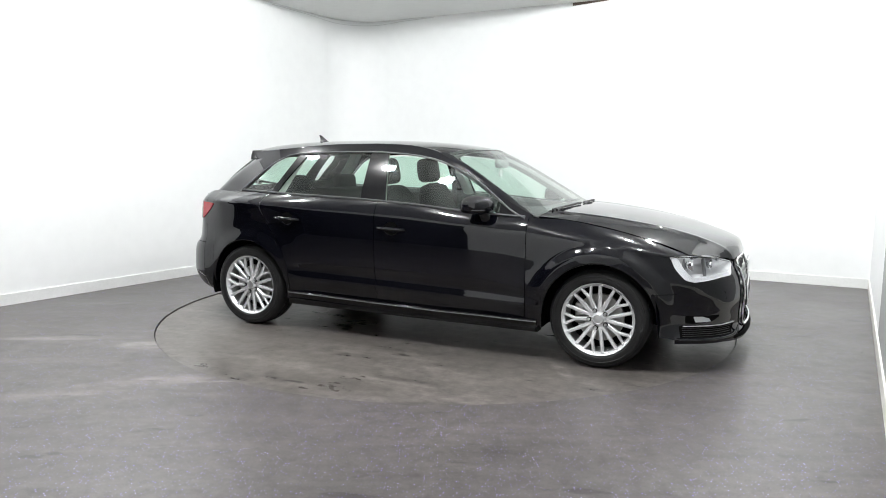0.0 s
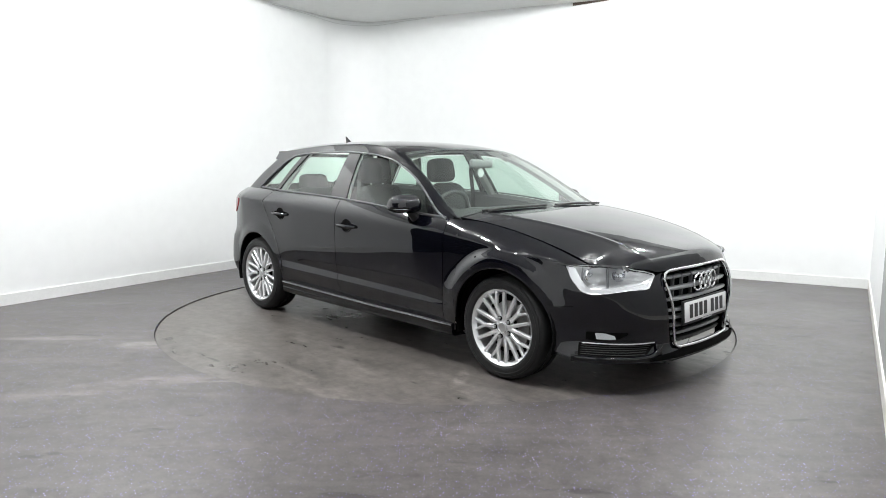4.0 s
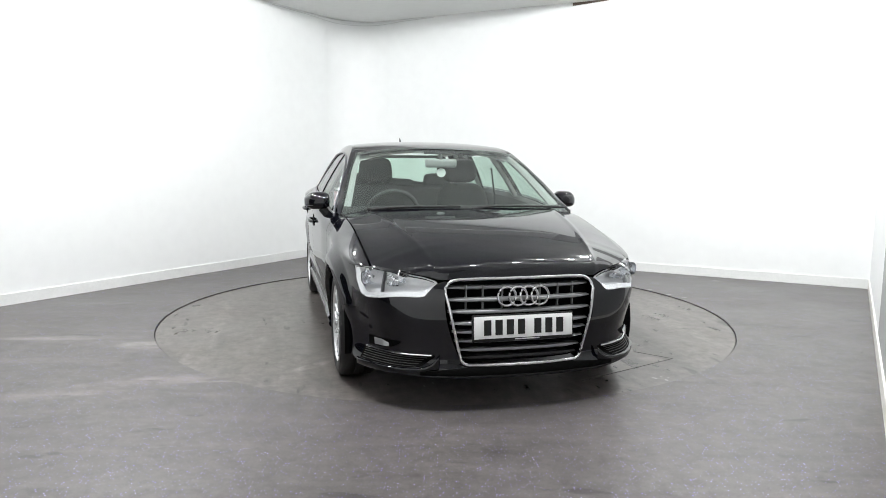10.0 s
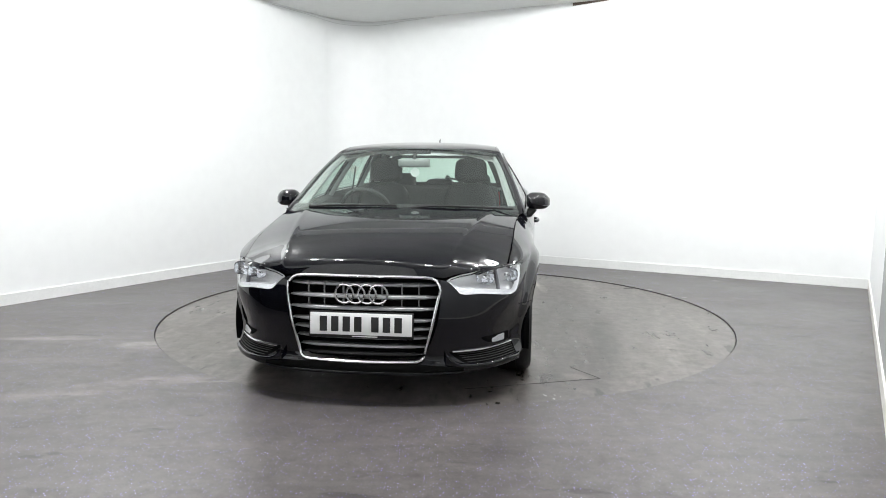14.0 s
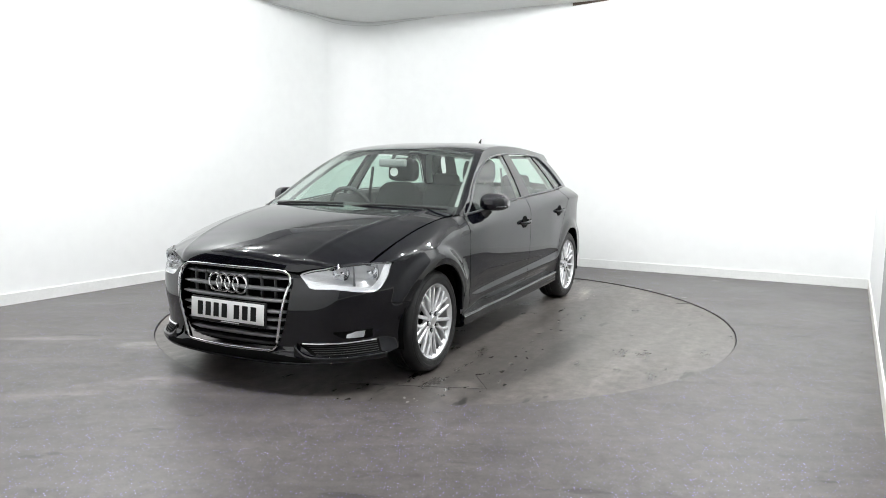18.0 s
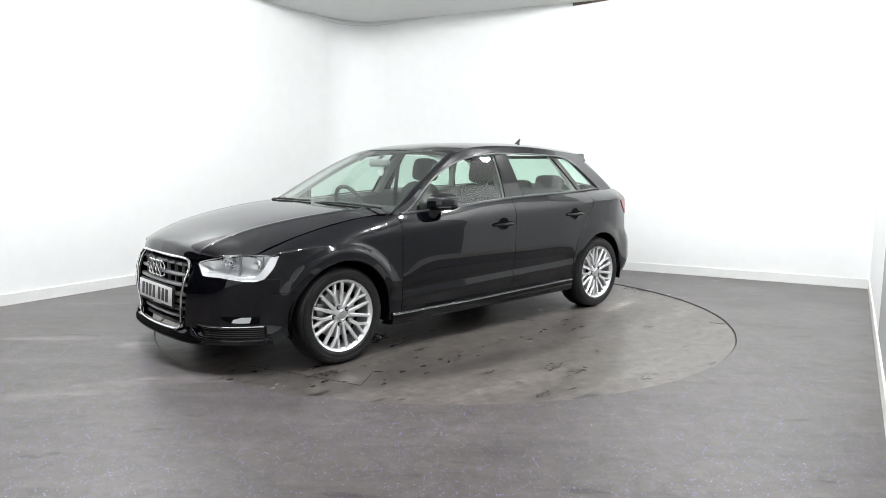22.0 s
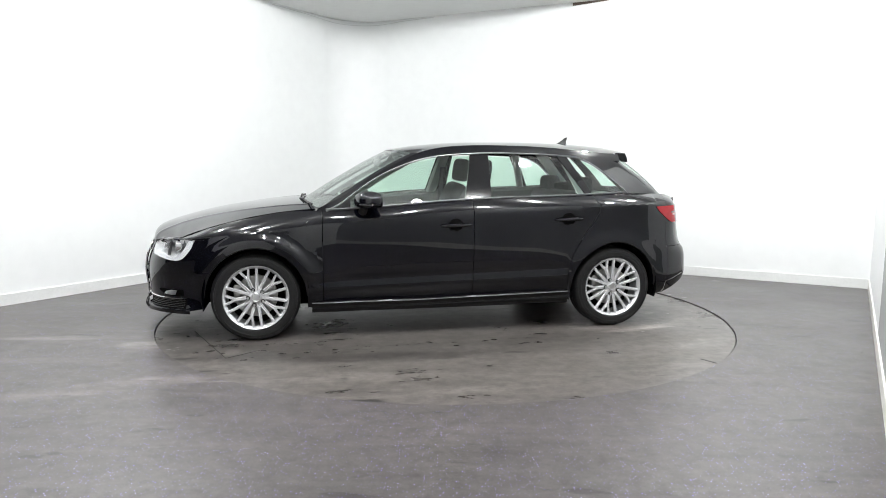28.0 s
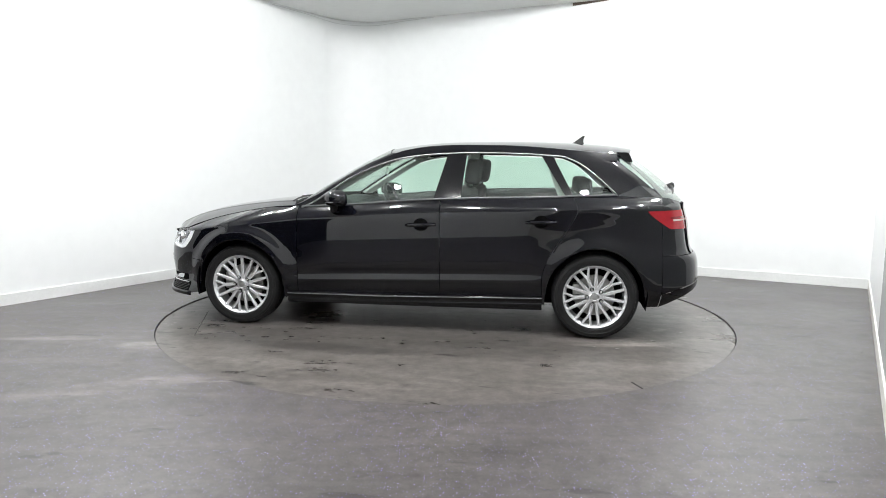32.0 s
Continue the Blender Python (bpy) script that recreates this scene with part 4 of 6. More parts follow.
def build_front(mirror):
    # bumper cheek from the grille to the wheel arch
    n_u, n_v = 60, 34
    s_end = float(s_x(1.655))
    grille_y = lambda z: spline([(0.10, 0.24), (0.238, 0.295), (0.262, 0.322), (0.60, 0.407), (0.635, 0.400), (0.66, 0.375), (0.70, 0.33)], z)
    head_low = lambda s: spline([(0.0, 0.660), (0.070, 0.655), (0.082, 0.643), (0.0905, 0.602), (0.0935, 0.584), (0.100, 0.578), (0.115, 0.578), (0.128, 0.572), (0.142, 0.562), (0.156, 0.556), (0.165, 0.566), (0.172, 0.600), (0.178, 0.640), (0.183, 0.694), (0.186, 0.699), (s_end, 0.703)], s)
    head_top = lambda s: spline([(0.082, 0.648), (0.0963, 0.668), (0.108, 0.677), (0.120, 0.690), (0.1322, 0.698), (0.150, 0.705), (0.161, 0.706), (0.172, 0.705), (0.183, 0.699), (s_end, 0.703)], s)
    u = np.linspace(0, 1, n_u)[:, None]
    v = np.linspace(0, 1, n_v)[None, :]
    z = 0.4 + 0 * u * v
    for _ in range(6):
        s0 = s_front(grille_y(z))
        s = s0 + (s_end - s0) * u
        px = np.interp(s, PS, PL[:, 0])
        low = arch(px, AXLE, ARCH_R, 0.188 + 0.045 * np.clip((1.90 - px) / 0.25, 0, 1))
        z = low + (head_low(s) - low) * v
    cheek = grid_part("front_bumper", skin(s, z), PAINT, car, "black front bumper side", 0.012, mirror, inner=(1.4, 0, 0.4))
    # headlight lens over its housing
    sa, sb = 0.0825, 0.1828
    u = np.linspace(0, 1, 48)[:, None]
    s = sa + (sb - sa) * u
    lo, hi = head_low(s) + 0.003, head_top(s)
    hi = np.maximum(hi, lo + 0.002)
    vv = np.linspace(0, 1, 12)[None, :]
    P = skin(s, lo + (hi - lo) * vv)
    lamp = new("headlight")
    lamp.parent = car
    lamp["label"] = "clear headlight with chrome reflectors and a white light strip"
    ob = grid_part("lens", P, CLEAR, lamp, "clear curved lens", 0.0, mirror, inner=(1.4, 0, 0.5), offset=0.001)
    ob.visible_shadow = False
    # the wing's nose, running out above the outer end of the lens
    sw = np.linspace(0.1595, s_end, 26)[:, None]
    pxs = np.interp(sw, PS, PL[:, 0])
    lo_w, hi_w = head_top(sw) + 0.002, belt(pxs) - 0.002
    grid_part("wing_tip", skin(sw, lo_w + (np.maximum(hi_w, lo_w + 0.003) - lo_w) * np.linspace(0, 1, 9)[None, :]), PAINT, car, "black wing nose above the headlight", 0.006, mirror, inner=(1.4, 0, 0.4))
    deep = P.copy()
    k = np.sin(np.pi * u[..., None] ** 0.8) * np.sin(np.pi * vv[..., None])
    deep[..., 0] -= (0.075 * k)[..., 0]
    deep[..., 1] -= (0.02 * k)[..., 0]
    grid_part("housing", deep, LAMP_HOUSING, lamp, "silver lamp housing", 0.0, mirror, inner=(1.4, 0, 0.5), offset=-0.004)
    # light strip along the lower edge, rising at the outer end
    uu = np.linspace(0.09, 0.975, 40)[:, None]
    ss = sa + (sb - sa) * uu
    l_ = head_low(ss) + 0.005
    h_ = np.minimum(l_ + 0.020 + 0.055 * np.clip((uu - 0.74) / 0.16, 0, 1), head_top(ss) - 0.006)
    h_ = np.maximum(h_, l_ + 0.001)
    grid_part("light_strip", skin(ss, l_ + (h_ - l_) * np.linspace(0, 1, 5)[None, :]), DRL, lamp, "white daytime light strip", 0.0, mirror, inner=(1.4, 0, 0.5), offset=-0.006)
    # black inner edge under the bonnet line
    uu = np.linspace(0.03, 0.97, 40)[:, None]
    ss = sa + (sb - sa) * uu
    t_ = head_top(ss) - 0.001
    b_ = np.maximum(t_ - 0.004 - 0.003 * np.sin(np.pi * uu), head_low(ss) + 0.006)
    grid_part("inner_edge", skin(ss, b_ + (np.maximum(t_, b_ + 0.001) - b_) * np.linspace(0, 1, 4)[None, :]), GLOSS_TRIM, lamp, "black inner edge of the lamp", 0.0, mirror, inner=(1.4, 0, 0.5), offset=-0.003)
    # upright dark fin between the reflectors
    for f in (0.545, 0.80):
        sf = sa + (sb - sa) * np.array([[f - 0.008], [f + 0.008]])
        lo_f, hi_f = head_low(sf) + 0.024, head_top(sf) - 0.008
        fin = skin(sf, lo_f + (hi_f - lo_f) * np.linspace(0, 1, 5)[None, :])
        fin[..., 0] -= 0.022
        grid_part("lamp_fin", fin, DARK_TRIM, lamp, "", 0.02, mirror, inner=(1.4, 0, 0.5))
    # reflector bowls
    for f, rad, mat in ((0.40, 0.040, LAMP_REFLECT), (0.68, 0.045, LAMP_REFLECT)):
        ss = sa + (sb - sa) * f
        pz = float(head_low(ss)) * 0.34 + float(head_top(ss)) * 0.66
        p = skin(ss, pz) * np.array([1, mirror, 1])
        bm = bmesh.new()
        rings = []
        for r, d in ((rad, 0.0), (rad * 0.97, -0.012), (rad * 0.8, -0.032), (rad * 0.45, -0.046), (rad * 0.3, -0.03), (rad * 0.28, -0.012), (0.001, -0.008)):
            ring = []
            for i in range(20):
                w = 2 * math.pi * i / 20
                ring.append(bm.verts.new((p[0] - 0.028 + d, p[1] + r * 1.25 * math.copysign(abs(math.cos(w)) ** 0.6, math.cos(w)), p[2] + r * 0.85 * math.copysign(abs(math.sin(w)) ** 0.6, math.sin(w)))))
            rings.append(ring)
        for r0, r1 in zip(rings, rings[1:]):
            for i in range(20):
                bm.faces.new((r0[i], r0[(i + 1) % 20], r1[(i + 1) % 20], r1[i]))
        part("reflector", bm, mat, lamp, "round chrome reflector")
    # lower intake with fins, chrome strip and fog lamp
    sa2, sb2 = 0.0835, 0.168
    u = np.linspace(0, 1, 30)[:, None]
    s = sa2 + (sb2 - sa2) * u
    lo = spline([(0, 0.280), (0.08, 0.254), (0.18, 0.231), (0.5, 0.225), (1.0, 0.226)], u)
    P = skin(s, lo + (0.289 - lo) * np.linspace(0, 1, 10)[None, :])
    intake = grid_part("side_intake", P, DARK_GAP, cheek, "matt black side air intake", 0.002, mirror, inner=(1.4, 0, 0.4), offset=0.002)
    for k in range(5):
        z = 0.233 + 0.0105 * k
        u0 = 0.20 - 0.028 * k
        uu = np.linspace(u0, 0.97, 16)
        ss = sa2 + (sb2 - sa2) * uu
        pts = skin(ss, z + 0 * uu) * np.array([1, mirror, 1])
        vs, fs = tube(pts, 0.0032, 6)
        mesh_part("intake_fin", vs, fs, PLASTIC, intake)
    ss = np.linspace(0.0860, 0.165, 24)
    pts = skin(ss, 0.288 + 0 * ss)
    pts[:, 0] += 0.003
    pts[:, 1] += 0.003
    vs, fs = tube(pts * np.array([1, mirror, 1]), 0.0055, 8)
    mesh_part("chrome_strip", vs, fs, CHROME, cheek, "thin bright chrome strip")
    # fog lamp in its black surround
    uu = np.linspace(0, 1, 14)[:, None]
    ss = 0.1175 + (0.161 - 0.1175) * uu
    lo, hi = spline([(0, 0.340), (0.25, 0.314), (0.8, 0.302), (1, 0.306)], uu), 0.349 + 0 * uu
    grid_part("fog_surround", skin(ss, lo + (hi - lo) * np.linspace(0, 1, 6)[None, :]), DARK_GAP, cheek, "black recess round the fog lamp", 0.0, mirror, inner=(1.4, 0, 0.4), offset=0.002)
    ss = 0.1305 + (0.1500 - 0.1305) * uu
    zz = 0.311 + np.linspace(0, 1, 5)[None, :] * (0.014 + 0.018 * np.clip(uu * 2.2, 0, 1))
    bowl = skin(ss, zz)
    bowl[..., 0] -= 0.012 * np.linspace(0, 1, 5)[None, :]
    fog = grid_part("fog_lamp", bowl, SATIN, cheek, "small rectangular fog lamp", 0.0, mirror, inner=(1.4, 0, 0.4), offset=0.013)
    grid_part("fog_lens", skin(ss, zz), CLEAR, fog, "", 0.0, mirror, inner=(1.4, 0, 0.4), offset=0.015)
    # blade under the intake: drops from beside the grille and runs out to the wheel arch
    ub = np.linspace(0, 1, 44)
    sb_ = 0.0790 + (0.1745 - 0.0790) * ub
    zt_ = spline([(0, 0.283), (0.05, 0.256), (0.12, 0.235), (0.22, 0.226), (0.6, 0.222), (1.0, 0.223)], ub)
    out_ = np.minimum(1, ub / 0.16 + 0.12) * np.minimum(1, (1 - ub) / 0.05 + 0.15)
    nrm = np.stack([np.interp(sb_, PS, PN[:, 0]), np.interp(sb_, PS, PN[:, 1])], -1)
    rows = []
    for d, f in ((-0.004, -0.05), (0.012, -0.02), (0.0185, 0.06), (0.0205, 0.20), (0.0200, 0.55), (0.0150, 0.90), (0.0080, 1.0), (-0.020, 1.06)):
        p = skin(sb_, zt_ + 0 * ub)
        base_ = skin(sb_, np.minimum(zt_, 0.226))
        p[:, :2] = base_[:, :2] + nrm * (0.65 * d * out_)[:, None]
        p[:, 2] = zt_ - (zt_ - 0.190) * f
        rows.append(p)
    grid_part("bumper_blade", np.array(rows), PAINT, cheek, "glossy black blade under the side intake", 0.0, mirror, inner=(1.4, 0, 0.4), sharp=50)
    # seam between wing and bumper
    ss = np.linspace(0.1735, 0.2010, 12)
    vs, fs = tube(skin(ss, 0.484 - 0.006 * np.linspace(0, 1, 12)) * np.array([1, mirror, 1]), 0.0014, 5)
    mesh_part("wing_seam", vs, fs, DARK_GAP, cheek)
    # headlamp washer cover outline
    q = []
    for a, b in ((0.1089, 0.444), (0.1125, 0.490), (0.1285, 0.494), (0.1259, 0.446)):
        q.append(skin(a, b) * np.array([1, mirror, 1]))
    vs, fs = tube([q[0], q[1], q[2], q[3]], 0.0012, 4, closed=True)
    mesh_part("washer_cover_seam", vs, fs, DARK_GAP, cheek)


def build_nose():
    # lip under the grille
    y = np.linspace(-0.335, 0.335, 41)
    rows = []
    for z in np.linspace(0.172, 0.246, 8):
        p = skin(s_front(np.abs(y)), z + 0 * y)
        p[:, 1] = y
        rows.append(p)
    grid_part("bumper_lip", np.array(rows), PAINT, car, "black front bumper chin", 0.01, inner=(1.5, 0, 0.3))
    # dark lower mouth under the grille
    y = np.linspace(-0.52, 0.52, 41)
    rows = []
    for k, f in enumerate(np.linspace(0, 1, 6)):
        top_z = 0.243 - 0.030 * (np.abs(y) / 0.52) ** 2
        z = 0.194 + (top_z - 0.194) * f
        p = skin(s_front(np.abs(y)), z)
        p[:, 1] = np.sign(y) * p[:, 1]
        p[:, 0] += 0.010
        rows.append(p)
    grid_part("lower_mouth", np.array(rows), DARK_GAP, car, "black lower air intake slot", 0.0, inner=(1.5, 0, 0.3))
    # dark splitter
    y = np.linspace(-0.74, 0.74, 61)
    rows = []
    for z, d in ((0.196, 0.003), (0.188, 0.007), (0.180, 0.003), (0.172, -0.10)):
        p = skin(s_front(np.abs(y)), np.full_like(y, 0.195))
        p[:, 0] += d
        p[:, 1] = y
        p[:, 2] = z + 0.03 * np.clip((np.abs(y) - 0.45) / 0.3, 0, 1) ** 1.5
        rows.append(p)
    grid_part("front_splitter", np.array(rows), SKIRT_BLACK, car, "black lower front splitter", 0, inner=(1.5, 0, 0.4), sharp=60)
    # grille: dark backing, frame, bars, uprights
    grille = new("grille")
    grille.parent = car
    grille["label"] = "single-frame radiator grille with chrome surround and grey bars"

    def gx(y, z):
        p = skin(s_front(np.abs(y)), np.minimum(z, 0.655))
        return p[..., 0]

    shape = [(0.0, 0.668), (0.20, 0.668), (0.318, 0.665), (0.350, 0.660), (0.374, 0.648), (0.389, 0.630), (0.394, 0.603), (0.36, 0.44), (0.324, 0.290), (0.317, 0.266), (0.304, 0.251), (0.282, 0.244), (0.14, 0.241), (0.0, 0.240)]
    half = [Vector((a, b)) for a, b in shape]
    pts2 = half + [Vector((-p.x, p.y)) for p in reversed(half[1:-1])]
    fine = []
    k = len(pts2)
    for i in range(k):
        a, b = pts2[i], pts2[(i + 1) % k]
        m = max(1, int((b - a).length / 0.03))
        for j in range(m):
            fine.append(a + (b - a) * j / m)
    loop = []
    for p in fine:
        loop.append((float(gx(np.array(p.x), np.array(p.y))) + 0.012, p.x, p.y))
    vs, fs = tube(loop, 0.0080, 10, closed=True)
    mesh_part("chrome_surround", vs, fs, CHROME, grille, "polished chrome grille surround")
    # backing
    cz = 0.455
    bv = [(float(gx(np.array(0.0), np.array(cz))) - 0.075, 0, cz)]
    for p in fine:
        bv.append((float(gx(np.array(p.x), np.array(p.y))) - 0.06, p.x * 0.985, cz + (p.y - cz) * 0.985))
    n = len(fine)
    mesh_part("backing", bv, [(0, 1 + i, 1 + (i + 1) % n) for i in range(n)], DARK_GAP, grille, "black mesh behind the bars")
    edge_y = lambda z: float(spline([(0.24, 0.29), (0.262, 0.310), (0.605, 0.388), (0.64, 0.375), (0.668, 0.33)], z))
    for z in (0.622, 0.563, 0.505, 0.447, 0.404, 0.357, 0.311, 0.272):
        e = edge_y(z) - 0.004
        ys = np.linspace(-e, e, 25)
        rows = []
        for dz, dx in ((0.012, -0.030), (0.011, -0.006), (0.006, 0.001), (-0.004, 0.002), (-0.009, -0.006), (-0.010, -0.030)):
            taper = 1 - 0.6 * np.clip((np.abs(ys) - e + 0.08) / 0.08, 0, 1)
            x = gx(ys, np.full_like(ys, z)) + dx - 0.012 - 0.02 * (1 - taper)
            rows.append(np.stack([x, ys, z + dz * taper], -1))
        grid_part("grille_bar", np.array(rows), DARK_GRILLE if z > 0.28 else PLASTIC, grille, "", 0, inner=(1.9, 0, z), sharp=50)
    for y in (-0.285, -0.20, -0.10, 0.10, 0.20, 0.285):
        bm = box_bm(0.02, 0.006, 0.13, (float(gx(np.array(y), np.array(0.57))) - 0.035, y, 0.572), 0.001, 1)
        part("grille_upright", bm, DARK_GRILLE, grille)
    # badge of four interlocked rings
    badge = new("badge")
    badge.parent = car
    badge["label"] = "chrome badge of four linked rings"
    for i in range(4):
        cy = (i - 1.5) * 0.058
        pts = [(float(gx(np.array(cy + 0.047 * math.cos(w)), np.array(0.59))) + 0.012 + 0.002 * (i % 2), cy + 0.047 * math.cos(w), 0.582 + 0.047 * math.sin(w)) for w in np.linspace(0, 2 * math.pi, 33)[:-1]]
        vs, fs = tube(pts, 0.0060, 8, closed=True)
        mesh_part("ring", vs, fs, CHROME, badge)
    # number plate: white plate on a black carrier, its writing as plain bars
    plate = new("number_plate")
    plate.parent = car
    plate["label"] = "white front number plate with black markings"
    px = 2.132
    tilt = Matrix.Rotation(radians(-4), 4, "Y")
    part("carrier", box_bm(0.014, 0.535, 0.135, (px - 0.012, 0, 0.425), 0.004, 2, tilt), PLASTIC, plate)
    part("plate", box_bm(0.006, 0.520, 0.111, (px, 0, 0.431), 0.002, 2, tilt), PLATE, plate)
    widths = [(-0.176, 0.044), (-0.117, 0.044), (-0.058, 0.044), (0.001, 0.044), (0.088, 0.044), (0.147, 0.044), (0.206, 0.044)]
    for cy, w in widths:
        part("plate_bar", box_bm(0.002, w * 0.86, 0.076, (px + 0.0035, cy - 0.015, 0.431), 0.0, 1, tilt), PLATE_INK, plate)
    part("dealer_strip", box_bm(0.002, 0.13, 0.006, (px - 0.001, 0.02, 0.3675), 0.0, 1, tilt), PLATE, plate)


DARK_GRILLE = material("grey_grille_bar", (0.24, 0.244, 0.25), 0.32, metal=0.6)


def build_tail():
    # bumper and tailgate skins
    sa, sb = float(s_x(-1.775 - G)), float(s_rear(0.0))
    for mirror in (1, -1):
        s = sa + (sb - sa) * np.linspace(0, 1, 40)[:, None]
        px = np.interp(s, PS, PL[:, 0])
        lo = arch(px, -AXLE, ARCH_R, 0.205 + 0.15 * np.clip((-1.72 - px) / 0.33, 0, 1))
        hi = 0.600 + 0 * s
        v = np.linspace(0, 1, 24)[None, :]
        split = np.maximum(lo + 0.01, 0.325 + 0.085 * np.clip((-1.75 - px) / 0.3, 0, 1))
        grid_part("rear_bumper", skin(s, split + (hi - split) * v), PAINT, car, "black rear bumper", 0.01, mirror, inner=(-1.3, 0, 0.5))
        grid_part("rear_diffuser", skin(s, lo + (split - 0.004 - lo) * v), SKIRT_BLACK, car, "black rear bumper underside", 0.0, mirror, inner=(-1.3, 0, 0.5))
        # wing above the bumper behind the arch panel, then the tailgate
        s2 = sa + (float(s_rear(0.60)) - sa) * np.linspace(0, 1, 16)[:, None]
        top2 = np.minimum(spline(TOP_Z, np.interp(s2, PS, PL[:, 0])), 1.0)
        grid_part("rear_corner", skin(s2, 0.604 + (top2 - 0.604) * v), PAINT, car, "black rear body corner", 0.01, mirror, inner=(-1.3, 0, 0.7))
        # tail lamp wrapping the corner
        a, b = float(s_x(-1.665)), float(s_rear(0.50))
        u = np.linspace(0, 1, 26)[:, None]
        s3 = a + (b - a) * u
        lo3 = 0.905 - 0.115 * np.clip(u / 0.30, 0, 1) ** 0.8 - 0.012 * u
        hi3 = 0.912 + 0.012 * u
        vv = np.linspace(0, 1, 10)[None, :]
        lamp = new("tail_light")
        lamp.parent = car
        lamp["label"] = "red wrap-around tail light with a pale middle strip"
        grid_part("lens", skin(s3, lo3 + (hi3 - lo3) * vv), RED_LENS, lamp, "", 0.006, mirror, inner=(-1.3, 0, 0.8), offset=0.006)
        u4 = np.linspace(0.34, 0.92, 14)[:, None]
        s4 = a + (b - a) * u4
        grid_part("strip", skin(s4, 0.842 + 0.012 * vv), CLEAR_STRIP, lamp, "", 0.002, mirror, inner=(-1.3, 0, 0.8), offset=0.008)
        u5 = np.linspace(0.30, 0.95, 14)[:, None]
        s5 = a + (b - a) * u5
        grid_part("dark_band", skin(s5, 0.858 + 0.014 * vv), RED_DEEP, lamp, "", 0.002, mirror, inner=(-1.3, 0, 0.8), offset=0.0075)
        # exhaust tip
        vs, fs = tube([(-1.85, 0.50 * mirror, 0.30), (-1.985, 0.50 * mirror, 0.292)], 0.032, 16)
        mesh_part("exhaust_tip", vs, fs, CHROME, car, "chrome exhaust tip")
    # tailgate
    y = np.linspace(-0.60, 0.60, 31)
    rows = []
    for z in np.linspace(0.604, 0.955, 16):
        p = skin(s_rear(np.abs(y)), np.full_like(y, z))
        p[:, 1] = y
        rows.append(p)
    grid_part("tailgate", np.array(rows), PAINT, car, "black tailgate", 0.01, inner=(-1.3, 0, 0.8))
    # rear window
    u = np.linspace(-1, 1, 25)[:, None]
    v = np.linspace(0, 1, 12)[None, :]
    yw = 0.655 + (0.50 - 0.655) * v
    x = -2.000 + (2.000 - 1.575) * v + (0.19 - 0.07 * v) * np.abs(u) ** 2.3 - 0.02 * (v * (1 - v)) * 4
    z = 0.955 + (1.300 - 0.955) * v + 0.012 * v * (1 - v) * 4
    P = np.stack(np.broadcast_arrays(x, u * yw, z), -1)
    ob = grid_part("rear_window", P, GLASS, car, "tinted rear window", 0.0, inner=(-1.2, 0, 0.9))
    ob.visible_shadow = False
    for a0, a1, b0, b1 in ((0, 24, 0, 2), (0, 24, 10, 11), (0, 2, 0, 11), (22, 24, 0, 11)):
        grid_part("black_band", P[a0:a1 + 1, b0:b1 + 1], PLASTIC, ob, "", 0.0, inner=(-1.2, 0, 0.9), offset=-0.004)
    # roof spoiler
    rows = []
    y = np.linspace(-0.50, 0.50, 25)
    for x, dz in ((-1.455, 0.0), (-1.51, -0.007), (-1.575, -0.016), (-1.592, -0.020), (-1.590, -0.027), (-1.55, -0.034), (-1.48, -0.036)):
        xx = x + 0.05 * (np.abs(y) / 0.5) ** 3
        rows.append(np.stack([xx, y, roof_z(np.maximum(xx, -1.46), y) + dz], -1))
    grid_part("roof_spoiler", np.array(rows), PAINT, car, "black roof spoiler over the rear window", 0, inner=(-1.5, 0, 1.3), sharp=50)
    # side blades from the spoiler
    for mirror in (1, -1):
        bm = bmesh.new()
        q = [(-1.46, 0.505, 1.318), (-1.545, 0.50, 1.316), (-1.565, 0.492, 1.285), (-1.578, 0.486, 1.245), (-1.52, 0.50, 1.25)]
        a = [bm.verts.new((p[0], p[1] * mirror, p[2])) for p in q]
        b = [bm.verts.new((p[0], (p[1] - 0.02) * mirror, p[2])) for p in q]
        bm.faces.new(a)
        bm.faces.new(b)
        for i in range(5):
            bm.faces.new((a[i], a[(i + 1) % 5], b[(i + 1) % 5], b[i]))
        part("spoiler_blade", bm, GLOSS_TRIM, car, "gloss black spoiler side blade")
    # rear wiper
    vs, fs = tube([(-1.935, 0.0, 1.062), (-1.930, 0.08, 1.052), (-1.915, 0.22, 1.030), (-1.890, 0.36, 1.018)], [0.013, 0.010, 0.008, 0.006], 8)
    wiper = mesh_part("rear_wiper", vs, fs, PLASTIC, car, "black rear wiper arm")
    vs, fs = tube([(-1.895, 0.02, 1.045), (-1.895, 0.0, 1.047), (-1.948, 0.0, 1.070), (-1.956, 0.0, 1.073)], [0.016, 0.022, 0.024, 0.015], 14)
    mesh_part("pivot", vs, fs, PLASTIC, wiper, "black round wiper pivot cap")


def build_wheel(x, y, mirror):
    w = new("wheel")
    w.parent = car
    w.location = (x, y * mirror, HUB_Z)
    if mirror < 0:
        w.rotation_euler = (0, 0, math.pi)
    w["label"] = "silver multi-spoke alloy wheel with a black tyre"
    return w


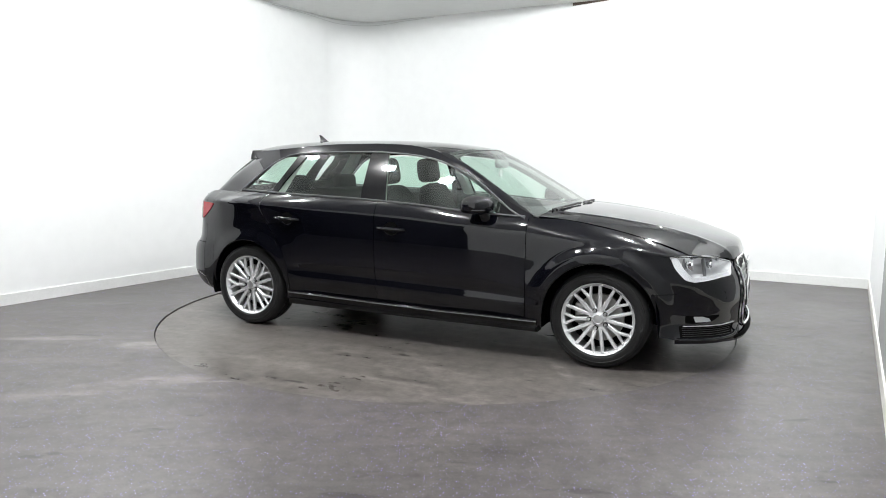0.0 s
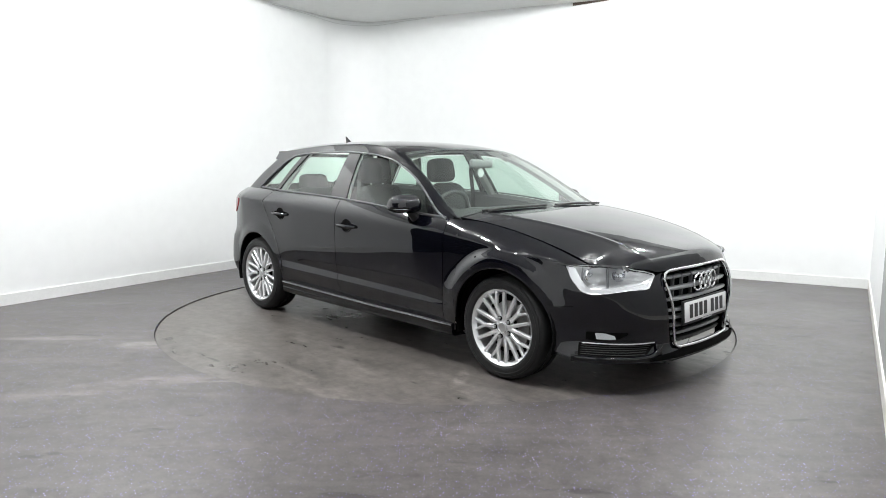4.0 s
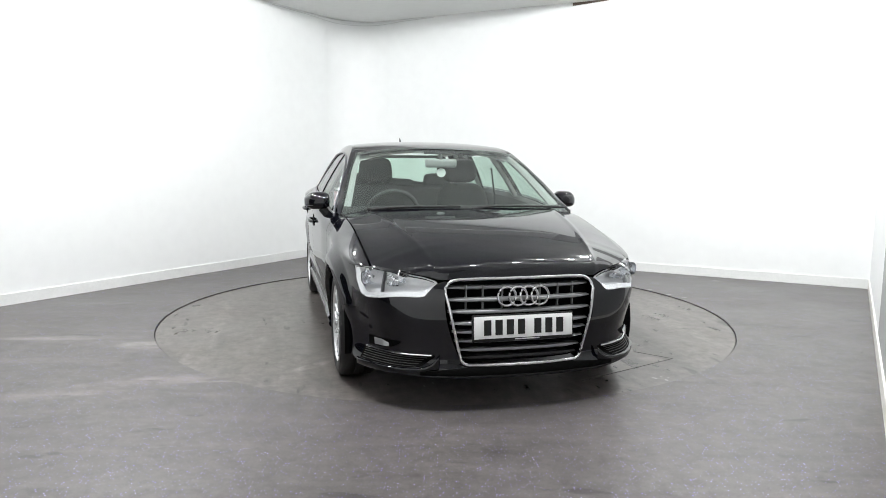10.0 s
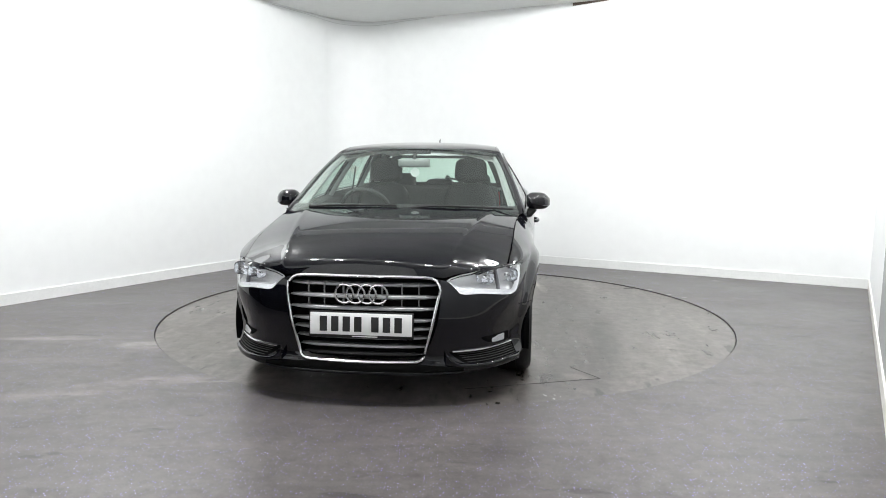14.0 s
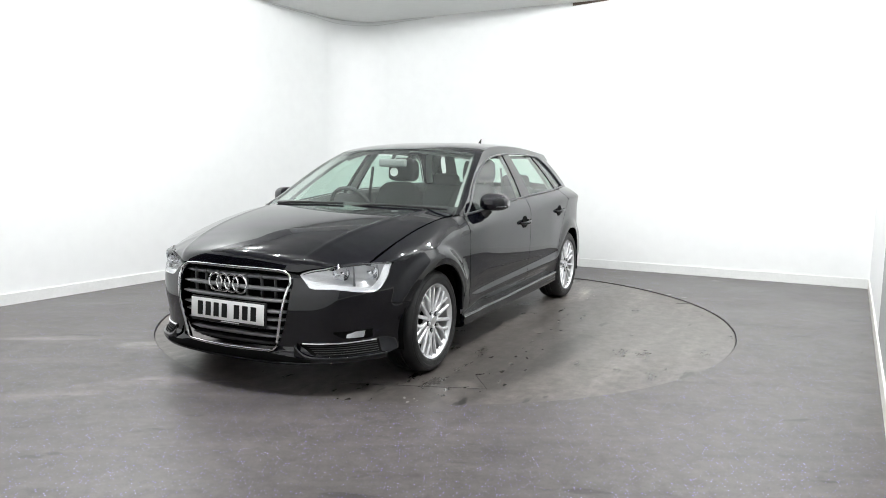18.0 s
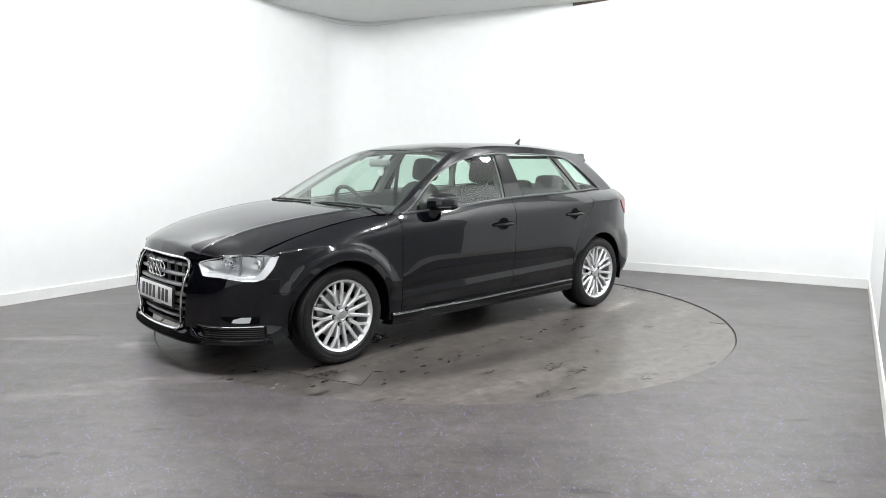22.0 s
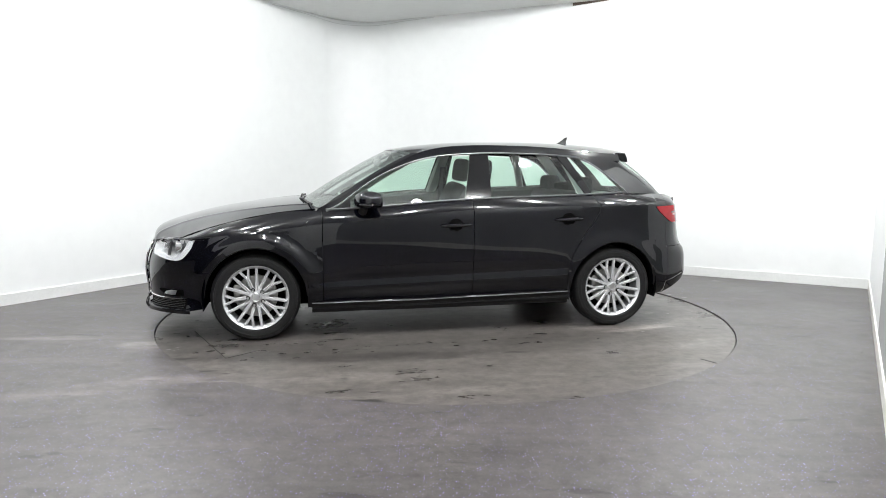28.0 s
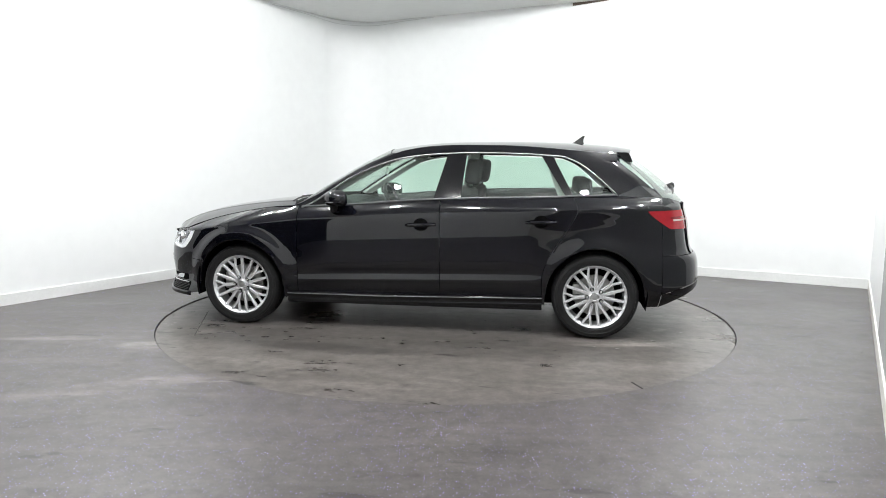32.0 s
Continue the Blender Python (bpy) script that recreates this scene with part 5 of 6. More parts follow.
def wheel_meshes():
    """Parts of a wheel, its axle along y, the outer face at +y."""
    made = []

    def lathe(profile, n, name, mat, sharp=35):
        vs, fs = [], []
        for i in range(n):
            a = 2 * math.pi * i / n
            for r, yy in profile:
                vs.append((r * math.cos(a), yy, r * math.sin(a)))
        k = len(profile)
        for i in range(n):
            for j in range(k - 1):
                a, b = i * k + j, ((i + 1) % n) * k + j
                fs.append((a, a + 1, b + 1, b))
        ob = mesh_part(name, vs, fs, mat, None, "", sharp)
        made.append(ob)
        return ob

    R = TYRE_R
    lathe([(0.214, -0.095), (0.235, -0.105), (0.27, -0.108), (0.290, -0.098), (0.300, -0.080), (R, -0.055), (R, -0.030), (R - 0.007, -0.028), (R - 0.007, -0.022), (R, -0.020), (R, 0.020), (R - 0.007, 0.022), (R - 0.007, 0.028), (R, 0.030),
                  (R, 0.055), (0.301, 0.078), (0.293, 0.094), (0.284, 0.101), (0.281, 0.101), (0.279, 0.106), (0.262, 0.110), (0.259, 0.108), (0.240, 0.110), (0.232, 0.107), (0.227, 0.099), (0.219, 0.094)], 80, "tyre", RUBBER)
    lathe([(0.221, 0.093), (0.2245, 0.099), (0.222, 0.103), (0.2175, 0.101), (0.213, 0.094), (0.206, 0.087), (0.202, 0.080)], 72, "rim", ALLOY)
    lathe([(0.202, 0.080), (0.200, 0.05), (0.195, -0.02), (0.19, -0.09), (0.216, -0.095)], 48, "barrel", BARREL)
    # spokes: five forked ones on the bolts' lines and two straight ones between each pair
    def bar(bm, a0, r0, a1, r1, w0, w1, d0, d1, t=0.022):
        p0 = Vector((r0 * math.cos(a0), d0, r0 * math.sin(a0)))
        p1 = Vector((r1 * math.cos(a1), d1, r1 * math.sin(a1)))
        d = (p1 - p0).normalized()
        side = d.cross(Vector((0, 1, 0))).normalized()
        rows = []
        for p, w in ((p0, w0), (p1, w1)):
            rows.append([bm.verts.new(p + side * a * w + Vector((0, b, 0))) for a, b in ((-0.5, -t), (-0.5, -0.006), (-0.30, 0.0), (0.30, 0.0), (0.5, -0.006), (0.5, -t))])
        for i in range(6):
            j = (i + 1) % 6
            bm.faces.new((rows[0][i], rows[0][j], rows[1][j], rows[1][i]))
        bm.faces.new(rows[0])
        bm.faces.new(rows[1])

    step = 2 * math.pi / 5
    for i in range(5):
        base = math.radians(68) + i * step
        bm = bmesh.new()
        bar(bm, base, 0.050, base, 0.142, 0.027, 0.023, 0.082, 0.094)
        bar(bm, base, 0.134, base + 0.155, 0.2095, 0.0195, 0.0165, 0.0935, 0.094)
        bar(bm, base, 0.134, base - 0.155, 0.2095, 0.0195, 0.0165, 0.0935, 0.094)
        made.append(part("forked_spoke", bm, ALLOY, None))
        for sgn in (-1, 1):
            bm = bmesh.new()
            bar(bm, base + sgn * 0.50, 0.050, base + sgn * 0.415, 0.2095, 0.0255, 0.020, 0.082, 0.094)
            made.append(part("spoke", bm, ALLOY, None))
        bm = bmesh.new()
        bmesh.ops.create_cone(bm, cap_ends=True, segments=10, radius1=0.0100, radius2=0.0085, depth=0.020, matrix=Matrix.Translation((0.055 * math.cos(base), 0.088, 0.055 * math.sin(base))) @ Matrix.Rotation(-math.pi / 2, 4, "X"))
        made.append(part("wheel_bolt", bm, SATIN, None))
        # black disc round each bolt, painting in the shade of its hole
        bm = bmesh.new()
        bmesh.ops.create_cone(bm, cap_ends=True, segments=14, radius1=0.0145, radius2=0.0135, depth=0.006, matrix=Matrix.Translation((0.055 * math.cos(base), 0.0845, 0.055 * math.sin(base))) @ Matrix.Rotation(-math.pi / 2, 4, "X"))
        made.append(part("bolt_hole_shade", bm, DARK_GAP, None))
    lathe([(0.068, 0.055), (0.066, 0.078), (0.040, 0.081), (0.034, 0.083), (0.033, 0.088), (0.0, 0.0885)], 32, "hub", ALLOY)
    lathe([(0.0300, 0.086), (0.0300, 0.0905), (0.0275, 0.0925), (0.0245, 0.0905), (0.020, 0.0912), (0.0, 0.0920)], 28, "centre_cap", SATIN)
    lathe([(0.06, 0.02), (0.144, 0.02), (0.146, 0.015), (0.146, -0.005), (0.06, -0.005)], 48, "brake_disc", STEEL)
    lathe([(0.0, -0.02), (0.198, -0.02)], 40, "wheel_inside", DARK_GAP)
    bm = box_bm(0.055, 0.06, 0.13, (0.125, 0.015, 0.02), 0.012, 2)
    made.append(part("caliper", bm, STEEL, None))
    bm = bmesh.new()
    bmesh.ops.create_cone(bm, cap_ends=True, segments=8, radius1=0.004, radius2=0.003, depth=0.03, matrix=Matrix.Translation((0.19 * math.cos(-1.9), 0.088, 0.19 * math.sin(-1.9))) @ Matrix.Rotation(-math.pi / 2, 4, "X"))
    made.append(part("valve", bm, PLASTIC, None))
    return made


def build_wheels():
    base = wheel_meshes()
    first = True
    for x in (AXLE, -AXLE):
        for mirror in (1, -1):
            w = build_wheel(x, 0.752, mirror)
            for ob in base:
                o = ob if first else ob.copy()
                if not first:
                    scene.collection.objects.link(o)
                o.parent = w
            first = False
            # dark wheel well
            vs, fs = [], []
            ang = np.linspace(-0.25, math.pi + 0.25, 24)
            for a in ang:
                for yy in (0.845, 0.50):
                    vs.append((x + (ARCH_R + 0.012) * math.cos(a), yy * mirror, HUB_Z + (ARCH_R + 0.012) * math.sin(a)))
            for i in range(len(ang) - 1):
                fs.append((2 * i, 2 * i + 1, 2 * i + 3, 2 * i + 2))
            k = len(vs)
            vs.append((x, 0.50 * mirror, HUB_Z))
            for i in range(len(ang) - 1):
                fs.append((2 * i + 1, k, 2 * i + 3))
            mesh_part("wheel_well", vs, fs, DARK_GAP, car, "dark wheel well liner")


def build_details(mirror):
    # door handles, each over a flat black patch that paints in its shaded bowl
    for hx, hz in ((-0.077, 0.778), (-0.932, 0.813)):
        p = skin(s_x(hx), hz)
        y0 = float(p[1])
        handle = new("door_handle")
        handle.parent = car
        handle["label"] = "black pull handle over a flat black patch for its shaded bowl"
        xs = np.linspace(-0.105, 0.105, 17)
        bow = 0.026 * (1 - (np.abs(xs) / 0.105) ** 3.2)
        pts = [(hx + a, (y0 + 0.006 + b) * mirror, hz + 0.012 - a * 0.035) for a, b in zip(xs, bow)]
        vs, fs = tube(pts, [0.010 + 0.004 * (1 - (abs(a) / 0.105) ** 2) for a in xs], 10, 1.0)
        mesh_part("grip", vs, fs, PAINT, handle, "glossy black grip")
        ang = np.linspace(0, 2 * math.pi, 29)[:-1]
        cv = [(hx, (float(skin(s_x(hx), hz + 0.014)[1]) + 0.0015) * mirror, hz + 0.014)]
        for a in ang:
            qx, qz = hx + 0.052 * math.cos(a), hz + 0.014 + 0.045 * math.sin(a)
            cv.append((qx, (float(skin(s_x(qx), qz)[1]) + 0.0025) * mirror, qz))
        mesh_part("bowl", cv, [(0, 1 + i, 1 + (i + 1) % 28) for i in range(28)], DARK_GAP, handle, "flat black patch painting in the shaded hand recess")
        vs, fs = tube([(q[0], q[1] + 0.001 * mirror, q[2]) for q in (cv[1 + i] for i in range(14, 29) if i < 28)], 0.0035, 8)
        mesh_part("bowl_rim", vs, fs, PAINT, handle, "rounded glossy lower rim of the recess")
    # door mirror
    mr = new("door_mirror")
    mr.parent = car
    mr["label"] = "black door mirror with a split housing"
    rows = []
    n, k = 22, 9
    for i in range(k):
        t = i / (k - 1)
        yy = 0.825 + (0.985 - 0.825) * t
        w = math.sqrt(max(0.0, 1 - (2 * abs(t - 0.45)) ** 3.4 * 0.80)) if t < 0.97 else 0.42
        ring = []
        for j in range(n):
            a = 2 * math.pi * j / n
            ca, sa_ = math.cos(a), math.sin(a)
            ex = 0.078 * w * math.copysign(abs(ca) ** 0.75, ca)
            ez = (0.068 if sa_ > 0 else 0.050) * w * math.copysign(abs(sa_) ** (0.85 if sa_ > 0 else 0.45), sa_)
            if ex > 0:
                ex *= 1.25
            ring.append((0.560 + ex - 0.05 * t, yy * mirror, 0.968 + ez - 0.006 * t))
        rows.append(ring)
    vs = [p for r in rows for p in r]
    fs = []
    for i in range(k - 1):
        for j in range(n):
            fs.append((i * n + j, i * n + (j + 1) % n, (i + 1) * n + (j + 1) % n, (i + 1) * n + j))
    fs.append(tuple(range(n))[::-1])
    fs.append(tuple((k - 1) * n + j for j in range(n)))
    mesh_part("shell", vs, fs, PAINT, mr, "glossy black mirror shell", 50)
    pts = [(0.560 + 0.092 * math.cos(a) - 0.03, (0.905 + 0.080 * math.sin(a)) * mirror, 0.944) for a in np.linspace(-1.45, 1.45, 16)]
    vs, fs = tube(pts, 0.002, 6)
    mesh_part("indicator_line", vs, fs, DARK_TRIM, mr, "slim indicator strip")
    bm = box_bm(0.006, 0.115, 0.07, (0.478, 0.905 * mirror, 0.966), 0.002, 2)
    part("glass", bm, CHROME, mr, "mirror glass")
    vs, fs = tube([(0.590, 0.80 * mirror, 0.872), (0.582, 0.84 * mirror, 0.886), (0.572, 0.875 * mirror, 0.925)], [0.036, 0.031, 0.027], 12, 1.0)
    mesh_part("foot", vs, fs, PLASTIC, mr, "matt black mirror foot")
    # front wiper: blade along the foot of the windscreen, and its arm
    if mirror > 0:
        pts = [(0.990, 0.10, 0.952), (0.982, 0.33, 0.953), (0.960, 0.55, 0.947), (0.928, 0.735, 0.938)]
        arm = [(1.008, 0.06, 0.940), (0.998, 0.20, 0.954), (0.985, 0.40, 0.957)]
    else:
        pts = [(0.958, -0.62, 0.942), (0.980, -0.40, 0.950), (0.992, -0.20, 0.953), (0.998, -0.02, 0.955)]
        arm = [(0.980, -0.60, 0.938), (0.988, -0.48, 0.951), (0.993, -0.28, 0.957)]
    vs, fs = tube(pts, 0.0055, 8, 1.3)
    blade = mesh_part("wiper", vs, fs, PLASTIC, car, "black windscreen wiper blade")
    vs, fs = tube(arm, [0.009, 0.006, 0.0045], 8)
    mesh_part("arm", vs, fs, PLASTIC, blade, "black wiper arm")


def build_underbody():
    bm = box_bm(2.9, 1.40, 0.30, (0.0, 0, 0.36), 0.05, 2)
    part("underbody", bm, DARK_GAP, car, "dark underbody")
    part("engine_bay_floor", box_bm(1.15, 0.98, 0.36, (1.42, 0, 0.40), 0.08, 2), DARK_GAP, car, "dark engine bay block")
    part("boot_floor", box_bm(0.85, 0.96, 0.40, (-1.50, 0, 0.45), 0.08, 2), DARK_GAP, car, "dark boot floor")
    # roof aerial: a thin swept fin on an oval foot
    vs, fs = [], []
    n = 12
    for cx, half, wide, z in ((-1.195, 0.050, 0.026, 1.372), (-1.197, 0.047, 0.022, 1.396), (-1.205, 0.034, 0.010, 1.406), (-1.218, 0.022, 0.006, 1.424), (-1.233, 0.014, 0.004, 1.442), (-1.243, 0.008, 0.003, 1.452)):
        for i in range(n):
            w = 2 * math.pi * i / n
            vs.append((cx + half * math.cos(w), wide * math.sin(w), z))
    for k in range(5):
        fs += [(k * n + i, k * n + (i + 1) % n, (k + 1) * n + (i + 1) % n, (k + 1) * n + i) for i in range(n)]
    fs.append(tuple(5 * n + i for i in range(n)))
    mesh_part("roof_aerial", vs, fs, PLASTIC, car, "small black shark-fin roof aerial", 50)


def rounded(name, size, at, bevel, mat, parent, label="", turn=None, taper=None):
    bm = box_bm(*size, (0, 0, 0), bevel, 3)
    if taper:
        for v in bm.verts:
            k = (v.co.z / size[2] + 0.5)
            v.co.y *= 1 + (taper - 1) * k
    bmesh.ops.transform(bm, matrix=Matrix.Translation(at) @ (turn if turn is not None else Matrix.Identity(4)), verts=bm.verts)
    return part(name, bm, mat, parent, label, 40)


def cushion(name, size, at, mat, parent, label="", turn=None, taper=1.0, e=0.42):
    """A padded form: a superellipsoid of that size."""
    nu, nv = 20, 13
    vs, fs = [], []
    power = lambda a: math.copysign(abs(a) ** e, a)
    m = Matrix.Translation(at) @ (turn if turn is not None else Matrix.Identity(4))
    for j in range(nv):
        q = -math.pi / 2 + math.pi * j / (nv - 1)
        for i in range(nu):
            w = 2 * math.pi * i / nu
            z = power(math.sin(q))
            k = 1 + (taper - 1) * (z * 0.5 + 0.5)
            vs.append(m @ Vector((size[0] / 2 * power(math.cos(q)) * power(math.cos(w)), size[1] / 2 * k * power(math.cos(q)) * power(math.sin(w)), size[2] / 2 * z)))
    for j in range(nv - 1):
        for i in range(nu):
            fs.append((j * nu + i, j * nu + (i + 1) % nu, (j + 1) * nu + (i + 1) % nu, (j + 1) * nu + i))
    return mesh_part(name, vs, fs, mat, parent, label, 60)


def build_interior():
    for y in (0.36, -0.36):
        seat = new("front_seat")
        seat.parent = car
        seat["label"] = "dark cloth front seat with headrest"
        lean = Matrix.Rotation(radians(-20), 4, "Y")
        rounded("cushion", (0.52, 0.50, 0.16), (0.05, y, 0.56), 0.05, CLOTH, seat)
        cushion("backrest", (0.17, 0.50, 0.54), (-0.28, y, 0.80), CLOTH, seat, "", lean, 0.82, 0.5)
        cushion("headrest", (0.12, 0.285, 0.20), (-0.40, y, 1.165), CLOTH, seat, "", Matrix.Rotation(radians(-8), 4, "Y"), 0.9, 0.5)
        for dy in (-0.06, 0.06):
            vs, fs = tube([(-0.365, y + dy, 1.02), (-0.395, y + dy, 1.12)], 0.006, 8)
            mesh_part("headrest_post", vs, fs, SATIN, seat)
    bench = new("rear_seat")
    bench.parent = car
    bench["label"] = "dark cloth rear bench seat with headrests"
    rounded("cushion", (0.50, 1.25, 0.16), (-0.80, 0, 0.58), 0.05, CLOTH, bench)
    rounded("backrest", (0.14, 1.22, 0.46), (-1.13, 0, 0.79), 0.05, CLOTH, bench, "", Matrix.Rotation(radians(-22), 4, "Y"), 0.92)
    for y in (0.36, 0.0, -0.36):
        cushion("headrest", (0.13, 0.27, 0.14 if y else 0.09), (-1.235, y, 1.055 if y else 1.03), CLOTH, bench, "", None, 0.9, 0.5)
    # dashboard, binnacle, steering wheel
    dash = new("dashboard")
    dash.parent = car
    dash["label"] = "dark moulded dashboard"
    rows = []
    y = np.linspace(-0.70, 0.70, 25)
    for x, z in ((0.93, 0.895), (0.78, 0.905), (0.66, 0.905), (0.58, 0.885), (0.56, 0.84), (0.60, 0.70), (0.62, 0.55)):
        hump = 0.035 * np.exp(-((y + 0.36) / 0.20) ** 2) * (1 if x < 0.80 else 0.3)
        rows.append(np.stack([np.full_like(y, x) - 0.06 * (np.abs(y) / 0.7) ** 2 * (x > 0.9), y, z + hump], -1))
    grid_part("top", np.array(rows), DASH, dash, "", 0, inner=(0.8, 0, 0.4), sharp=60)
    sw = new("steering_wheel")
    sw.parent = car
    sw["label"] = "dark leather steering wheel on the right-hand side"
    M = Matrix.Translation((0.40, -0.36, 0.865)) @ Matrix.Rotation(radians(24), 4, "Y")
    pts = [M @ Vector((0, 0.185 * math.cos(a), 0.185 * math.sin(a))) for a in np.linspace(0, 2 * math.pi, 41)[:-1]]
    vs, fs = tube(pts, 0.016, 10, closed=True)
    mesh_part("rim", vs, fs, DASH, sw)
    b = box_bm(0.05, 0.16, 0.12, (0, 0, 0), 0.03, 3)
    bmesh.ops.transform(b, matrix=M, verts=b.verts)
    part("hub", b, DASH, sw)
    for a in (0.0, math.pi, -math.pi / 2):
        vs, fs = tube([M @ Vector((0, 0.06 * math.cos(a), 0.06 * math.sin(a))), M @ Vector((0, 0.18 * math.cos(a), 0.18 * math.sin(a)))], 0.014, 8)
        mesh_part("wheel_spoke", vs, fs, SATIN, sw)
    vs, fs = tube([M @ Vector((0.02, 0, 0)), M @ Vector((0.28, 0, -0.02))], 0.035, 10)
    mesh_part("column", vs, fs, DASH, sw)
    # rear-view mirror with its hanging tag
    rv = new("rear_view_mirror")
    rv.parent = car
    rv["label"] = "grey rear-view mirror with a small pale hanging tag"
    rounded("body", (0.035, 0.235, 0.062), (0.385, 0.0, 1.228), 0.016, MIRROR_GREY, rv)
    vs, fs = tube([(0.39, 0, 1.25), (0.345, 0, 1.298)], 0.014, 8)
    mesh_part("stem", vs, fs, DASH, rv)
    vs, fs = tube([(0.371, 0.005, 1.160), (0.379, 0.005, 1.160)], 0.033, 20)
    mesh_part("tag", vs, fs, PLATE, rv, "pale round hanging tag")
    # door cards, inner pillars, headliner
    for mirror in (1, -1):
        x = np.linspace(0.80, -1.45, 30)
        rows = []
        for dz, dy in ((0.0, 0.0), (-0.03, -0.035), (-0.10, -0.05), (-0.35, -0.06)):
            rows.append(np.stack([x, spline(TOP_Y, x) - 0.03 + dy, spline(TOP_Z, x) + dz], -1))
        grid_part("door_card", np.array(rows), DOOR_CARD, car, "dark moulded inner door trim", 0, mirror, inner=(-0.3, 0, 0.8))
        for name, xa, za, xb, zb, wd in (("pillar_trim", -0.20, 0.93, -0.30, 1.32, 0.05), ("pillar_trim", -1.08, 1.0, -0.97, 1.30, 0.035), ("pillar_trim", -1.50, 1.02, -1.22, 1.30, 0.06)):
            zz = np.linspace(za, zb, 8)
            xx = xa + (xb - xa) * (zz - za) / (zb - za)
            yy = cabin_y(xx, zz) - 0.03
            P = np.stack([np.stack([xx + wd, yy - 0.005, zz], -1), np.stack([xx + wd * 0.5, yy - 0.03, zz], -1), np.stack([xx - wd * 0.5, yy - 0.03, zz], -1), np.stack([xx - wd, yy - 0.005, zz], -1)], 0)
            grid_part(name, P, PILLAR_DARK, car, "grey inner pillar trim", 0, mirror, inner=(-0.3, 0, 0.9))
        v = np.linspace(0.12, 0.99, 18)[None, :]
        P = np.stack([wscreen_pt(np.array([[0.985]]), v)[0] + np.array([-0.016, -0.006, -0.010]), wscreen_pt(np.array([[0.945]]), v)[0] + np.array([-0.026, 0, -0.016]),
                      wscreen_pt(np.array([[0.915]]), v)[0] + np.array([-0.055, 0, -0.026]), wscreen_pt(np.array([[0.930]]), v)[0] + np.array([-0.120, 0, -0.030])], 0)
        grid_part("pillar_trim", P, PILLAR_TRIM, car, "light grey inner pillar trim", 0, mirror, inner=(0.4, 0, 0.9))
        # seat belt
        vs, fs = tube([(-0.28, 0.60 * mirror, 1.19), (-0.27, 0.63 * mirror, 0.95), (-0.25, 0.62 * mirror, 0.60)], 0.022, 6, 0.12)
        mesh_part("seat_belt", vs, fs, BELT_CLOTH, car, "dark seat belt webbing")
    u = np.linspace(-1, 1, 21)[:, None]
    x = np.linspace(0.24, -1.50, 24)[None, :]
    y = u * (spline(ROOF_EDGE_Y, x) - 0.02)
    z = roof_z(np.maximum(x, -1.46), y) - 0.035
    grid_part("headliner", np.stack(np.broadcast_arrays(x, y, z), -1), HEADLINER, car, "pale grey roof lining", 0, inner=(-0.5, 0, 0.5))
    u = np.linspace(-0.97, 0.97, 21)
    rows = []
    for x, drop in ((0.245, 0.037), (0.262, 0.020), (0.272, 0.006)):
        yy = u * (float(spline(ROOF_EDGE_Y, x)) - 0.02)
        rows.append(np.stack([x - 0.10 * u ** 2, yy, roof_z(np.full_like(u, x), yy) - drop - 0.004 * u ** 2], -1))
    grid_part("header_trim", np.array(rows), HEADLINER, car, "grey trim along the windscreen's head", 0, inner=(-0.5, 0, 1.2))
    part("parcel_shelf", box_bm(0.50, 1.15, 0.02, (-1.50, 0, 0.965), 0.008, 2), DASH, car, "dark parcel shelf")


build_hood()
build_roof()
build_glass()
for side in (1, -1):
    build_side(side)
    build_front(side)
    build_details(side)
build_nose()
build_tail()
build_wheels()
build_underbody()
build_interior()


# ---- small dirt: dark specks on the floor and drying drips on the turntable beside the car ----
SPECK = material("dark_dirt", (0.012, 0.011, 0.010), 0.6, noise_scale=60, noise_amount=0.3)
DRIP = material("wet_drip", (0.034, 0.031, 0.028), 0.2, spec=0.45, noise_scale=20, noise_amount=0.2)
random.seed(7)


def flat_blob(size, n=11, slim=0.7):
    """An uneven low lump, a few centimetres across."""
    vs = [(0, 0, size * 0.10 + 0.0006)]
    for i in range(n):
        r = size * random.uniform(0.5, 1.2)
        vs.append((r * math.cos(2 * math.pi * i / n), slim * r * math.sin(2 * math.pi * i / n), 0.0003))
    return vs, [(0, 1 + i, 1 + (i + 1) % n) for i in range(n)]


for x, y, size in ((1.983, -2.326, 0.009), (2.353, -2.031, 0.010), (2.761, -1.160, 0.008)):
    vs, fs = flat_blob(size)
    speck = mesh_part("dirt_speck", vs, fs, SPECK)
    speck.location = (x, y, FLOOR_Z)
    tagged(speck, "small dark speck of dirt on the grey floor", "dirt", "floor specks")
